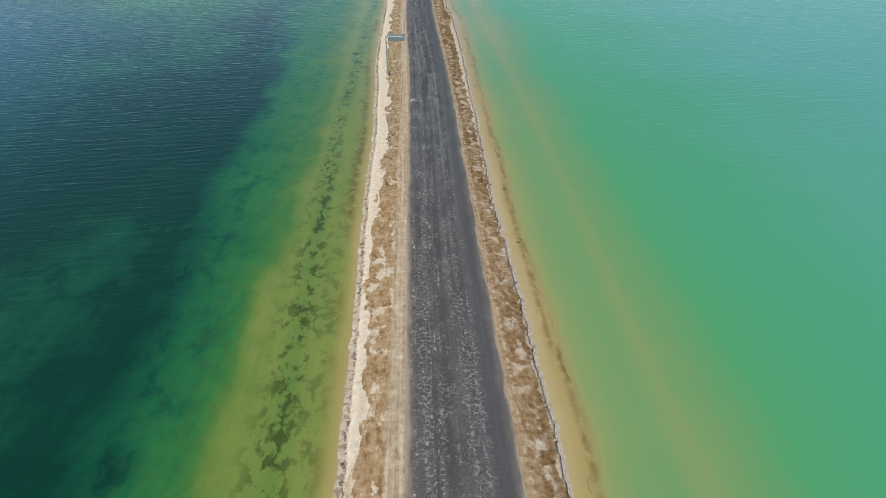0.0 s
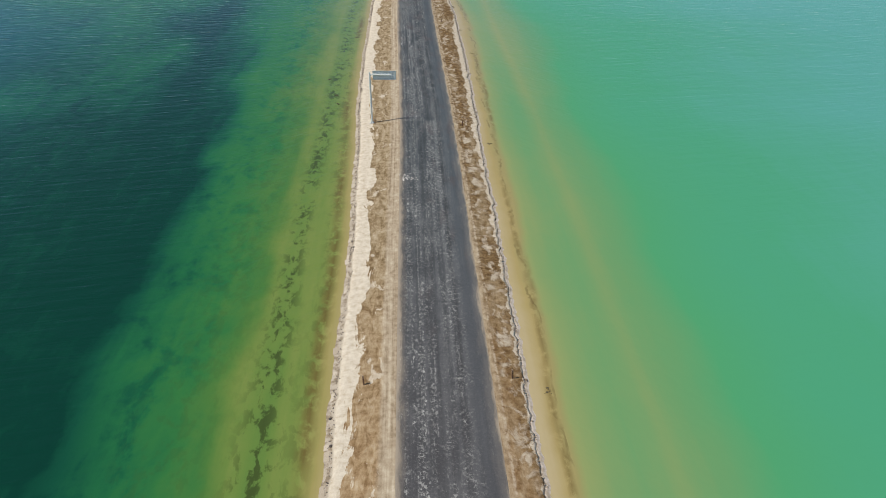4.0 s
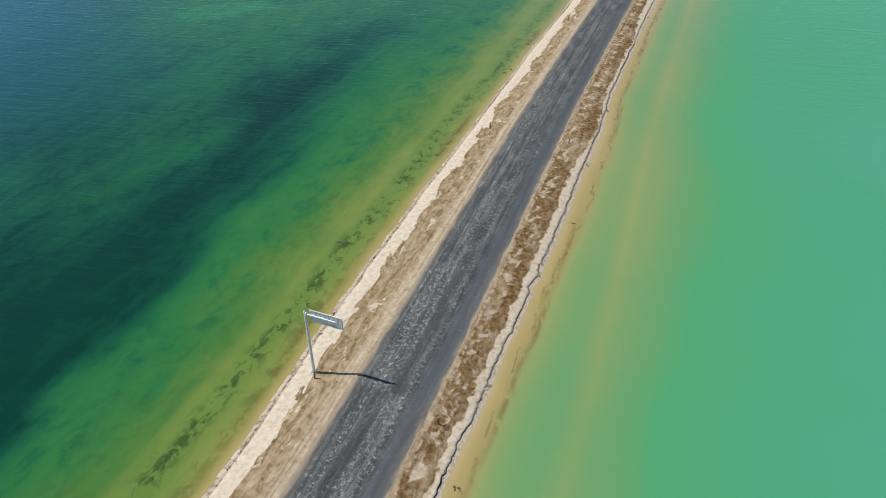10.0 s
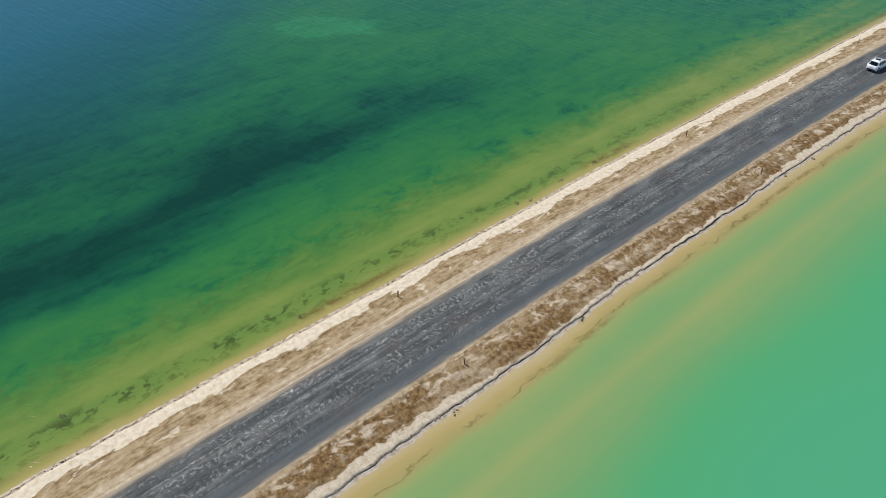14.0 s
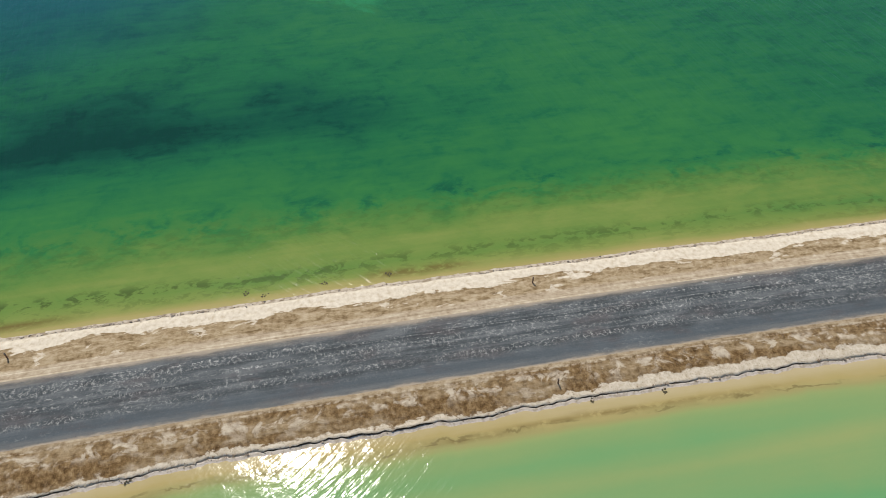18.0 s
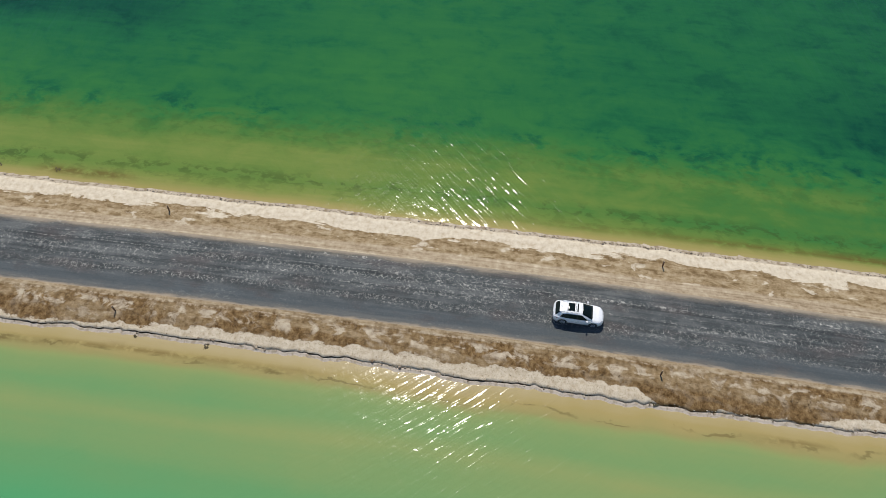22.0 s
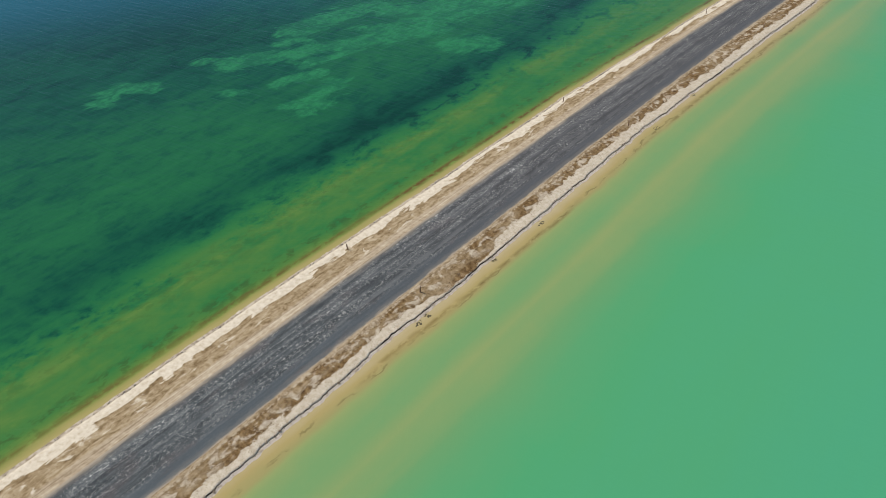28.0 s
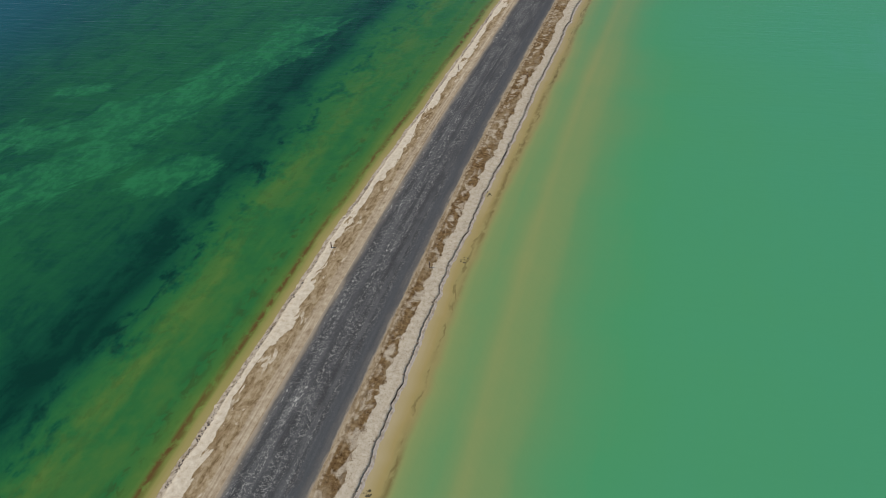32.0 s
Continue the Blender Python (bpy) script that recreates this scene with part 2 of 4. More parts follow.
    seam = g.math("SUBTRACT", 1.0, g.step(g.math("ABSOLUTE", g.math("SUBTRACT", g.math("ADD", d, g.math("MULTIPLY", g.math("SUBTRACT", g.noise(g.scaled(uv, 1, 0.35), 1.0, 4, 0.6), 0.5), 0.5)), -1.75)), 0.02, 0.07))
    salt = g.math("MAXIMUM", salt, g.math("MULTIPLY", g.math("MULTIPLY", seam, broken), 0.55))
    col = g.mix(g.math("MULTIPLY", salt, 0.92), col, (0.47, 0.455, 0.41))
    fleck = g.math("MULTIPLY", g.step(grain, 0.57, 0.68), g.math("SUBTRACT", 0.62, g.math("MULTIPLY", smooth, 0.45)))
    col = g.mix(fleck, col, (0.24, 0.23, 0.215))
    col = g.mix(g.step(grain, 0.43, 0.30, 0, 0.55), col, (0.018, 0.020, 0.024))
    away = g.math("ABSOLUTE", d)
    fray = g.math("MULTIPLY", g.math("SUBTRACT", g.noise(g.scaled(uv, 1.0, 0.20), 1.3, 6, 0.70), 0.5), 1.1)
    edge = g.step(g.math("ADD", away, fray), g.step(d, -1, 1, 3.10, 3.32), 3.66)
    col = g.mix(edge, col, g.mix(streak, (0.28, 0.220, 0.150), (0.41, 0.34, 0.245)))
    dust = g.step(g.math("ADD", away, g.math("MULTIPLY", fray, 1.5)), 2.6, 3.9, 0, g.step(d, -1, 1, 0.62, 0.34))
    col = g.mix(dust, col, (0.30, 0.25, 0.19))
    h = g.math("ADD", g.math("MULTIPLY", grain, 0.5), g.math("MULTIPLY", salt, 0.4))
    return g.done(col, g.step(blotch, 0.3, 0.7, 0.70, 0.90), normal=g.bump(h, 0.6, 0.03), Specular_IOR_Level=0.2)


def soil_material():
    g = Shade("bank_soil")
    uv = g.uv()
    d = g.axis(uv, 0)
    s = g.axis(uv, 1)
    fine = g.noise(uv, 1.9, 6, 0.60)
    grit = g.noise(uv, 6.5, 4, 0.75)
    wide = g.noise(g.scaled(uv, 0.5, 0.12), 1.0, 5, 0.6)
    tracks = g.noise(g.scaled(uv, 3.4, 0.035), 1.0, 5, 0.60, 0.2)
    drawn = g.noise(g.scaled(uv, 1.7, 0.55), 1.0, 7, 0.70, 0.6)
    early = g.step(s, -25, -65)
    lined = g.math("ADD", g.math("ADD", g.math("MULTIPLY", tracks, 0.40), g.math("MULTIPLY", fine, 0.28)), g.math("MULTIPLY", drawn, 0.32))
    tan = g.ramp(lined, (0.41, (0.255, 0.190, 0.118)), (0.48, (0.365, 0.285, 0.190)), (0.54, (0.44, 0.36, 0.25)), (0.62, (0.56, 0.475, 0.35)))
    mud = g.ramp(g.math("ADD", g.math("MULTIPLY", fine, 0.30), g.math("MULTIPLY", drawn, 0.70)), (0.40, (0.165, 0.110, 0.054)), (0.48, (0.285, 0.206, 0.114)), (0.56, (0.375, 0.290, 0.178)), (0.64, (0.45, 0.36, 0.24)))
    brown = g.ramp(g.math("ADD", g.math("MULTIPLY", fine, 0.7), g.math("MULTIPLY", grit, 0.3)), (0.38, (0.070, 0.039, 0.015)), (0.48, (0.145, 0.086, 0.035)), (0.58, (0.235, 0.152, 0.070)), (0.68, (0.36, 0.262, 0.145)))
    rusty = g.ramp(g.math("ADD", g.math("MULTIPLY", fine, 0.5), g.math("MULTIPLY", drawn, 0.5)), (0.40, (0.205, 0.112, 0.048)), (0.48, (0.315, 0.195, 0.094)), (0.56, (0.395, 0.270, 0.145)), (0.66, (0.47, 0.355, 0.22)))
    mud = g.mix(g.math("MULTIPLY", early, 0.6), mud, rusty)
    brown = g.mix(g.math("MULTIPLY", early, g.step(d, 5.4, 4.6, 0.25, 0.65)), brown, rusty)
    white = g.ramp(g.math("ADD", g.math("MULTIPLY", fine, 0.75), g.math("MULTIPLY", grit, 0.25)), (0.36, (0.47, 0.385, 0.275)), (0.48, (0.575, 0.495, 0.375)), (0.60, (0.645, 0.57, 0.445)), (0.74, (0.71, 0.64, 0.52)))
    pale = g.attr("pale")
    # left bank: tracked tan verge, lobed brown mud with pale islands, then a cream crust towards the water
    lobes = g.math("MULTIPLY", g.math("SUBTRACT", g.noise(g.scaled(uv, 0.50, 0.16), 1.0, 7, 0.64, 0.5), 0.5), 4.6)
    islands = g.step(g.noise(g.scaled(uv, 1.0, 0.45), 0.75, 5, 0.62, 0.4), g.math("SUBTRACT", 0.60, g.math("MULTIPLY", early, 0.055)), g.math("SUBTRACT", 0.635, g.math("MULTIPLY", early, 0.055)))
    crust = g.mix(g.math("MULTIPLY", islands, 0.75), mud, white)
    left = g.mix(g.step(g.math("ADD", d, g.math("MULTIPLY", lobes, 0.16)), -5.05, -4.5), crust, tan)
    near = g.math("ADD", pale, lobes)
    rim = g.math("MULTIPLY", g.step(near, -0.75, -0.05), g.step(g.noise(uv, 0.9, 5, 0.68), 0.47, 0.58))
    left = g.mix(g.math("MULTIPLY", rim, 0.62), left, brown)
    left = g.mix(g.step(near, -0.06, 0.05), left, white)
    # right bank: tan verge, brown scrubby ground with a row of pale bare spots, pale crust near the scarp
    jr = g.math("MULTIPLY", g.math("SUBTRACT", g.noise(g.scaled(uv, 0.9, 0.5), 1.0, 6, 0.66), 0.5), 1.5)
    dr = g.math("ADD", d, jr)
    spots = g.step(g.noise(g.scaled(uv, 0.85, 0.62), 0.95, 5, 0.62, 0.5), 0.485, 0.61)
    row = g.math("MULTIPLY", g.step(dr, 4.2, 4.7), g.step(dr, 5.9, 5.2))
    scrub = g.mix(g.math("MULTIPLY", spots, g.math("ADD", g.math("MULTIPLY", row, 0.58), 0.10)), brown, white)
    scrub = g.mix(g.step(g.noise(g.scaled(uv, 0.8, 0.16), 0.6, 4, 0.6), 0.44, 0.60, 0.0, 0.6), scrub, g.mix(g.math("MULTIPLY", spots, 0.5), mud, white))
    right = g.mix(g.step(dr, 3.8, 4.2), g.mix(0.6, tan, mud), scrub)
    line = g.math("SUBTRACT", 1.0, g.step(g.math("ABSOLUTE", g.math("SUBTRACT", g.math("ADD", d, g.math("MULTIPLY", g.math("SUBTRACT", wide, 0.5), 0.7)), 4.05)), 0.03, 0.16))
    right = g.mix(g.math("MULTIPLY", line, g.step(fine, 0.42, 0.6, 0.0, 0.45)), right, (0.56, 0.48, 0.365))
    rl = g.math("MULTIPLY", g.math("SUBTRACT", g.noise(g.scaled(uv, 0.7, 0.4), 1.0, 6, 0.68), 0.5), 2.2)
    right = g.mix(g.step(g.math("ADD", pale, rl), -0.05, 0.09), right, g.mix(g.step(grit, 0.46, 0.70, 0.12, 0.65), white, mud))
    col = g.mix(g.step(d, -0.1, 0.1), left, right)
    below = g.attr("below")
    wet = g.mix(g.step(d, -1, 1), g.mix(g.step(fine, 0.42, 0.62), (0.44, 0.375, 0.29), (0.25, 0.195, 0.13)), g.mix(g.step(fine, 0.45, 0.62), (0.54, 0.465, 0.38), (0.40, 0.325, 0.24)))
    col = g.mix(below, col, wet)
    # shade of the scarp, painted as near-black brown on its face and foot
    col = g.mix(g.attr("scarp_shade"), col, g.mix(fine, (0.034, 0.020, 0.011), (0.090, 0.056, 0.032)))
    col = g.mix(g.math("MULTIPLY", g.step(grit, 0.56, 0.72), g.step(d, -1, 1, 0.16, 0.34)), col, (0.13, 0.088, 0.048))
    n = g.bump(g.math("ADD", g.math("MULTIPLY", fine, 0.8), g.math("MULTIPLY", grit, 0.35)), 0.75, 0.12)
    return g.done(col, 0.93, normal=n, Specular_IOR_Level=0.08)


def water_material():
    g = Shade("lake_water")
    uv = g.uv()
    d = g.axis(uv, 0)
    side = g.step(d, -1, 1)
    clouds = g.noise(g.warped(g.scaled(uv, 1.0, 0.60), 0.25, 2.0), 0.13, 5, 0.55)
    clumps = g.noise(g.scaled(uv, 1.0, 0.62), 0.30, 6, 0.58, 0.6)
    fine = g.noise(g.scaled(uv, 1.0, 0.65), 1.1, 5, 0.64, 0.3)
    band = g.noise(g.scaled(uv, 1.0, 0.05), 0.9, 5, 0.60, 0.2)
    mot = g.attr("mottle")
    bed = g.math("ADD", g.attr("bed"), g.math("MULTIPLY", g.math("SUBTRACT", clouds, 0.5), g.math("MULTIPLY", mot, 0.55)))
    bed = g.math("ADD", bed, g.math("MULTIPLY", g.math("SUBTRACT", clumps, 0.5), mot))
    bed = g.math("ADD", bed, g.math("MULTIPLY", g.math("SUBTRACT", fine, 0.5), g.math("MULTIPLY", mot, 0.35)))
    bed = g.math("ADD", bed, g.math("MULTIPLY", g.math("SUBTRACT", band, 0.5), g.math("ADD", g.math("MULTIPLY", g.math("SUBTRACT", 1.0, side), 0.11), g.math("MULTIPLY", side, 0.06))))
    bed = g.math("MAXIMUM", bed, g.math("SUBTRACT", g.attr("bed"), 0.035))
    # green shoals with ragged, streaky outlines in the deeper left water
    ragged = g.noise(g.scaled(g.turned(uv, 25), 1.0, 0.42), 0.34, 7, 0.64, 1.0)
    shoal = g.step(g.math("ADD", g.attr("shoal"), g.math("MULTIPLY", g.math("SUBTRACT", ragged, 0.5), 5.5)), -0.05, 1.0)
    # dark clumps of weed on the outer slope
    tuft = g.step(g.math("ADD", g.math("MULTIPLY", clumps, 0.65), g.math("MULTIPLY", fine, 0.35)), 0.50, 0.62)
    bed = g.math("ADD", bed, g.math("MULTIPLY", g.math("MULTIPLY", tuft, g.attr("meadow")), 0.11))
    left = g.ramp(bed, (0.0, (0.40, 0.315, 0.155)), (0.09, (0.305, 0.262, 0.088)), (0.17, (0.182, 0.228, 0.054)), (0.25, (0.124, 0.198, 0.041)), (0.35, (0.064, 0.164, 0.034)), (0.46, (0.029, 0.147, 0.037)), (0.58, (0.013, 0.112, 0.038)), (0.70, (0.005, 0.065, 0.032)), (0.79, (0.002, 0.037, 0.021)), (1.0, (0.002, 0.030, 0.018)))
    speck = g.step(g.math("ADD", g.math("MULTIPLY", fine, 0.5), g.math("MULTIPLY", clumps, 0.5)), 0.40, 0.56, 0.85, 0.35)
    left = g.mix(g.math("MULTIPLY", shoal, speck), left, (0.022, 0.180, 0.062))
    # blue of the reflected sky, painted over the far left water
    left = g.mix(g.attr("depth"), left, (0.008, 0.086, 0.114))
    # last stop bluer: sky reflection painted into the right water colour
    right = g.ramp(bed, (0.0, (0.42, 0.34, 0.19)), (0.07, (0.35, 0.275, 0.108)), (0.13, (0.285, 0.258, 0.100)), (0.20, (0.240, 0.290, 0.106)), (0.28, (0.188, 0.284, 0.106)), (0.38, (0.126, 0.282, 0.110)), (0.6, (0.070, 0.302, 0.126)), (0.82, (0.064, 0.306, 0.156)), (1.0, (0.088, 0.322, 0.246)))
    col = g.mix(side, left, right)
    # rims of the silt lobes in the shallows
    lobe = g.math("ADD", g.attr("bed"), g.math("MULTIPLY", g.math("SUBTRACT", g.noise(g.scaled(uv, 1.0, 0.55), 0.42, 4, 0.6, 0.8), 0.5), 0.16))
    rim = g.math("SUBTRACT", 1.0, g.step(g.math("ABSOLUTE", g.math("SUBTRACT", lobe, 0.105)), 0.002, 0.012))
    rim = g.math("MULTIPLY", g.math("MULTIPLY", rim, side), g.step(g.noise(uv, 0.22, 4, 0.6), 0.44, 0.60))
    col = g.mix(g.math("MULTIPLY", rim, 0.55), col, (0.125, 0.095, 0.035))
    clump = g.step(g.math("ADD", g.noise(g.scaled(uv, 1.0, 0.55), 1.05, 5, 0.66, 0.4), g.math("MULTIPLY", clumps, 0.30)), 0.635, 0.735)
    col = g.mix(g.math("MULTIPLY", g.math("MULTIPLY", clump, g.attr("weed")), 0.85), col, (0.040, 0.056, 0.014))
    col = g.mix(g.math("MULTIPLY", g.math("MULTIPLY", g.step(fine, 0.34, 0.54), g.attr("wrack")), 0.75), col, (0.115, 0.070, 0.020))
    # ripples: long crests that swing round towards each bank, a weaker cross sea and cat's-paws
    swell = g.noise(g.scaled(g.turned(uv, 30), 0.14, 0.5), 0.6, 3, 0.55, 0.2)
    crest = lambda a, x, y: g.noise(g.scaled(g.turned(uv, a), x, y), 1.0, 2.0, 0.5, 0.5)
    near = g.math("ADD", g.math("MULTIPLY", crest(-43, 0.30, 1.9), g.math("SUBTRACT", 1.0, side)), g.math("MULTIPLY", crest(50, 0.30, 1.9), side))
    open_water = g.step(g.math("ABSOLUTE", d), 16, 34)
    wave = g.math("ADD", g.math("MULTIPLY", near, g.math("SUBTRACT", 1.0, open_water)), g.math("MULTIPLY", crest(-9, 0.16, 1.0), g.math("MULTIPLY", open_water, 1.9)))
    cross = g.noise(uv, 0.8, 3, 0.5, 0.5)
    small = g.noise(g.scaled(g.turned(uv, 46), 0.7, 1.4), 4.2, 3, 0.6)
    h = g.math("ADD", g.math("ADD", g.math("MULTIPLY", wave, 0.50), g.math("MULTIPLY", small, 0.05)), g.math("ADD", g.math("MULTIPLY", swell, 0.5), g.math("MULTIPLY", cross, 0.42)))
    # cloudy water below, a clear rippled skin above
    return g.done(col, 0.9, Specular_IOR_Level=0.0, Coat_Weight=0.78, Coat_Roughness=0.10, Coat_IOR=1.31, Coat_Normal=g.bump(h, 1.0, 0.085), normal=g.bump(h, 0.3, 0.075))


ASPHALT, SOIL, WATER = asphalt_material(), soil_material(), water_material()

# ---- ground and lake bed, one sheet ----
def scarp_line(s):
    """The crumbling top edge of the right bank."""
    return right_edge(s) + 0.10 * fractal(s, 0, 0.5, 2, 44) + 0.20 * np.abs(fractal(s, 0, 0.9, 3, 46)) + 0.10 * fractal(s, 0, 1.4, 2, 48) + 0.07 * fractal(s, 0, 2.6, 1, 47) - 0.07



def scarp_rise(s):
    """How high the broken edge stands; it dies out here and there."""
    return np.interp(s, (-60, 20), (0.6, 1.0)) * np.clip(0.09 + 0.13 * fractal(s, 0, 0.14, 2, 31) + 0.10 * fractal(s, 0, 1.5, 2, 32), 0.0, 0.28)


core = np.r_[np.arange(-170.0, -115.0, 0.8), np.arange(-115.0, 330.0, 0.2), np.arange(330.0, 431.0, 0.8)]
along = np.r_[-4000, -1500, -600, -300, -220, -190, core, 440, 470, 520, 620, 900, 1800, 4000]
u_left = np.r_[-4000, -1200, -400, -120, -50, -25, -15, -11.5]
le = left_edge(along) + 0.09 * fractal(along, 0, 0.7, 3, 45)
re = scarp_line(along)
cols = [np.full_like(along, c) for c in u_left]
cols += [le - 0.9, le - 0.45, le - 0.12, le]
for f in np.linspace(0.04, 1.0, 20):
    cols.append(le + (-3.3 - le) * f)
cols += [np.full_like(along, c) for c in (-1.5, 0.0, 1.5)]
for f in np.linspace(0.0, 1.0, 16):
    cols.append(3.3 + (re - 0.03 - 3.3) * f)
scarp = len(cols) - 1
cols += [re - 0.04, re - 0.01, re + 0.07, re + 0.17, re + 0.36, re + 1.3]
cols += [np.full_like(along, c) for c in (10.5, 15, 25, 50, 120, 400, 1200, 4000)]
across = np.stack(cols, 1)
LE, RE = le[:, None], re[:, None]


def ground_height(d, s):
    left = np.interp(d - LE, (-500, -12, -3, -0.9, -0.45, 0.0, 0.35, 2.5, 6.0), (-4.5, -2.6, -1.3, -0.78, -0.60, -0.48, -0.30, -0.14, -0.06))
    right = np.interp(d - RE, (-6.0, -2.0, -0.01, 0.10, 0.32, 1.3, 3.0, 15, 500), (-0.05, -0.12, -0.42, -0.53, -0.62, -0.80, -1.2, -2.6, -4.5))
    rise = scarp_rise(s[:, 0])
    right[:, scarp] = -0.51 + rise
    right[:, scarp + 1], right[:, scarp + 2] = -0.51 + 0.4 * rise, -0.515
    z = np.where(d < 0, left, right)
    verge = (np.abs(d) > 3.5) & (d > LE) & (d < RE)
    z = z + np.where(verge, 0.035 * fractal(d, s, 0.9, 3, 6) + 0.03 * fractal(d * 3, s * 0.15, 0.8, 2, 7), 0)
    join = np.clip((np.abs(d) - 3.6) / 1.2, 0, 1)
    z = z * join - 0.006 * (1 - join)
    return np.where(np.abs(d) < 3.2, -0.12, z)


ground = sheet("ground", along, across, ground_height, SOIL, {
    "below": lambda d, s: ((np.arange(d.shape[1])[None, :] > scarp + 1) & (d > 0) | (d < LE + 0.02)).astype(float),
    # mask of the painted shade, fading where the scarp is low
    "scarp_shade": lambda d, s: np.isin(np.arange(d.shape[1]), (scarp + 1, scarp + 2))[None, :] * np.clip(scarp_rise(s) / 0.12 - 0.1, 0, 1),
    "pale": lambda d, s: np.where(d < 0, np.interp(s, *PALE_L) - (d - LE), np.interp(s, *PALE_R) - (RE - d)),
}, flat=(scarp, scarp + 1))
tagged(ground, "pale salt-crusted and brown earth banks of a causeway", "ground", kind="structure")

# ---- road ----
road_along = np.r_[-4000, -1500, -600, -300, -200, np.arange(-170.0, 431.0, 2.0), 470, 520, 620, 900, 1800, 4000]
road = sheet("road", road_along, np.linspace(-3.6, 3.6, 17), lambda d, s: 0.03 - 0.004 * np.abs(d) ** 1.6, ASPHALT)
tagged(road, "worn dark grey asphalt road with pale cracks and dusty edges", "road", kind="structure")

# ---- water ----
# tone of the left lake bed outside the shelf, from pale to deep: rows along the causeway, columns across it
LAKE_D = (-85, -60, -45, -38, -33, -28.5, -25.5, -22.5, -18)
LAKE_NEAR = (
    (-95, (0.74, 0.74, 0.72, 0.70, 0.72, 0.80, 0.84, 0.74, 0.48)),
    (-78, (0.77, 0.76, 0.74, 0.71, 0.72, 0.81, 0.83, 0.68, 0.45)),
    (-45, (0.76, 0.79, 0.80, 0.81, 0.80, 0.81, 0.64, 0.54, 0.40)),
    (-10, (0.74, 0.74, 0.76, 0.79, 0.80, 0.78, 0.52, 0.48, 0.36)),
    (25, (0.72, 0.70, 0.71, 0.78, 0.77, 0.64, 0.48, 0.45, 0.33)),
    (55, (0.66, 0.60, 0.66, 0.74, 0.57, 0.48, 0.45, 0.43, 0.32)),
    (80, (0.60, 0.54, 0.58, 0.65, 0.53, 0.49, 0.48, 0.47, 0.33)),
)
LAKE_FAR = (
    (115, (0.60, 0.55, 0.53, 0.52, 0.50, 0.49, 0.50, 0.51, 0.33)),
    (150, (0.66, 0.60, 0.59, 0.58, 0.58, 0.56, 0.53, 0.50, 0.32)),
    (190, (0.73, 0.65, 0.64, 0.62, 0.65, 0.72, 0.68, 0.50, 0.32)),
    (225, (0.80, 0.69, 0.66, 0.64, 0.64, 0.74, 0.84, 0.64, 0.33)),
    (255, (0.70, 0.64, 0.61, 0.60, 0.60, 0.66, 0.70, 0.58, 0.35)),
    (290, (0.70, 0.64, 0.61, 0.62, 0.70, 0.76, 0.58, 0.48, 0.37)),
)
# single patches: across, along, half sizes, how much darker (or paler)
PATCHES = ((-74, 84, 10, 9, -0.05), (-39, 58, 7, 14, 0.06), (-45, 51, 5, 11, 0.09), (-45, 76, 6, 7, 0.09), (-36, 84, 6, 6, 0.05), (-41, 12, 2.5, 9, -0.07), (-42, 34, 3, 8, -0.07), (-60, 10, 10, 9, -0.07), (-46, 22, 6, 14, -0.05), (-34, -63, 4, 8, -0.05))
# pale shoals, as chains of points with their half width
SHOALS = (
    (3.0, (-63.3, 241), (-63.0, 248.5), (-60, 260)), (2.6, (-61.2, 224.5), (-56.3, 232), (-48.7, 246.5)), (1.7, (-50.3, 232), (-48.6, 239.5)),
    (4.2, (-48.5, 250), (-45.4, 258), (-45.0, 270), (-41.0, 282), (-38.7, 293), (-36, 306)), (2.6, (-56, 259), (-52, 265), (-48, 274)),
    (2.2, (-38, 221.5), (-41.4, 230)), (1.4, (-48.6, 224), (-48.2, 229)), (1.2, (-52.9, 216.5), (-51, 218.5)), (2.0, (-66.2, 202.5), (-67.5, 207), (-64.4, 210)),
    (1.4, (-66.2, 220.5), (-65.9, 222.5)), (1.3, (-41, 220), (-39.5, 221)), (1.3, (-60.5, 235), (-58.4, 239)),
    (1.4, (-46.6, 227.5), (-46, 231.5)), (3.2, (-35, 254), (-31.4, 258)), (1.6, (-61.6, 273), (-57, 275)), (3.6, (-78, 80), (-70, 89)))


def lake(d, s):
    """Smooth look-up in the two tables of tones."""
    rows = LAKE_NEAR + LAKE_FAR
    ys = np.array([y for y, _ in rows], float)
    by_row = np.stack([np.interp(d, (-160,) + LAKE_D, (0.74,) + v) for _, v in rows])
    k = np.clip(np.searchsorted(ys, s) - 1, 0, len(ys) - 2)
    f = np.clip((s - ys[k]) / (ys[k + 1] - ys[k]), 0, 1)
    f = f * f * (3 - 2 * f)
    i, j = np.indices(d.shape)
    return by_row[k, i, j] * (1 - f) + by_row[k + 1, i, j] * f


def weed_line(s):
    return -13.2 + 0.45 * fractal(s, 0, 0.05, 2, 25) + 0.9 * np.clip((s - 20) / 60, 0, 1) + np.interp(s, (-90, -50, -20, 10), (1.3, 0.0, -0.6, 0.0))


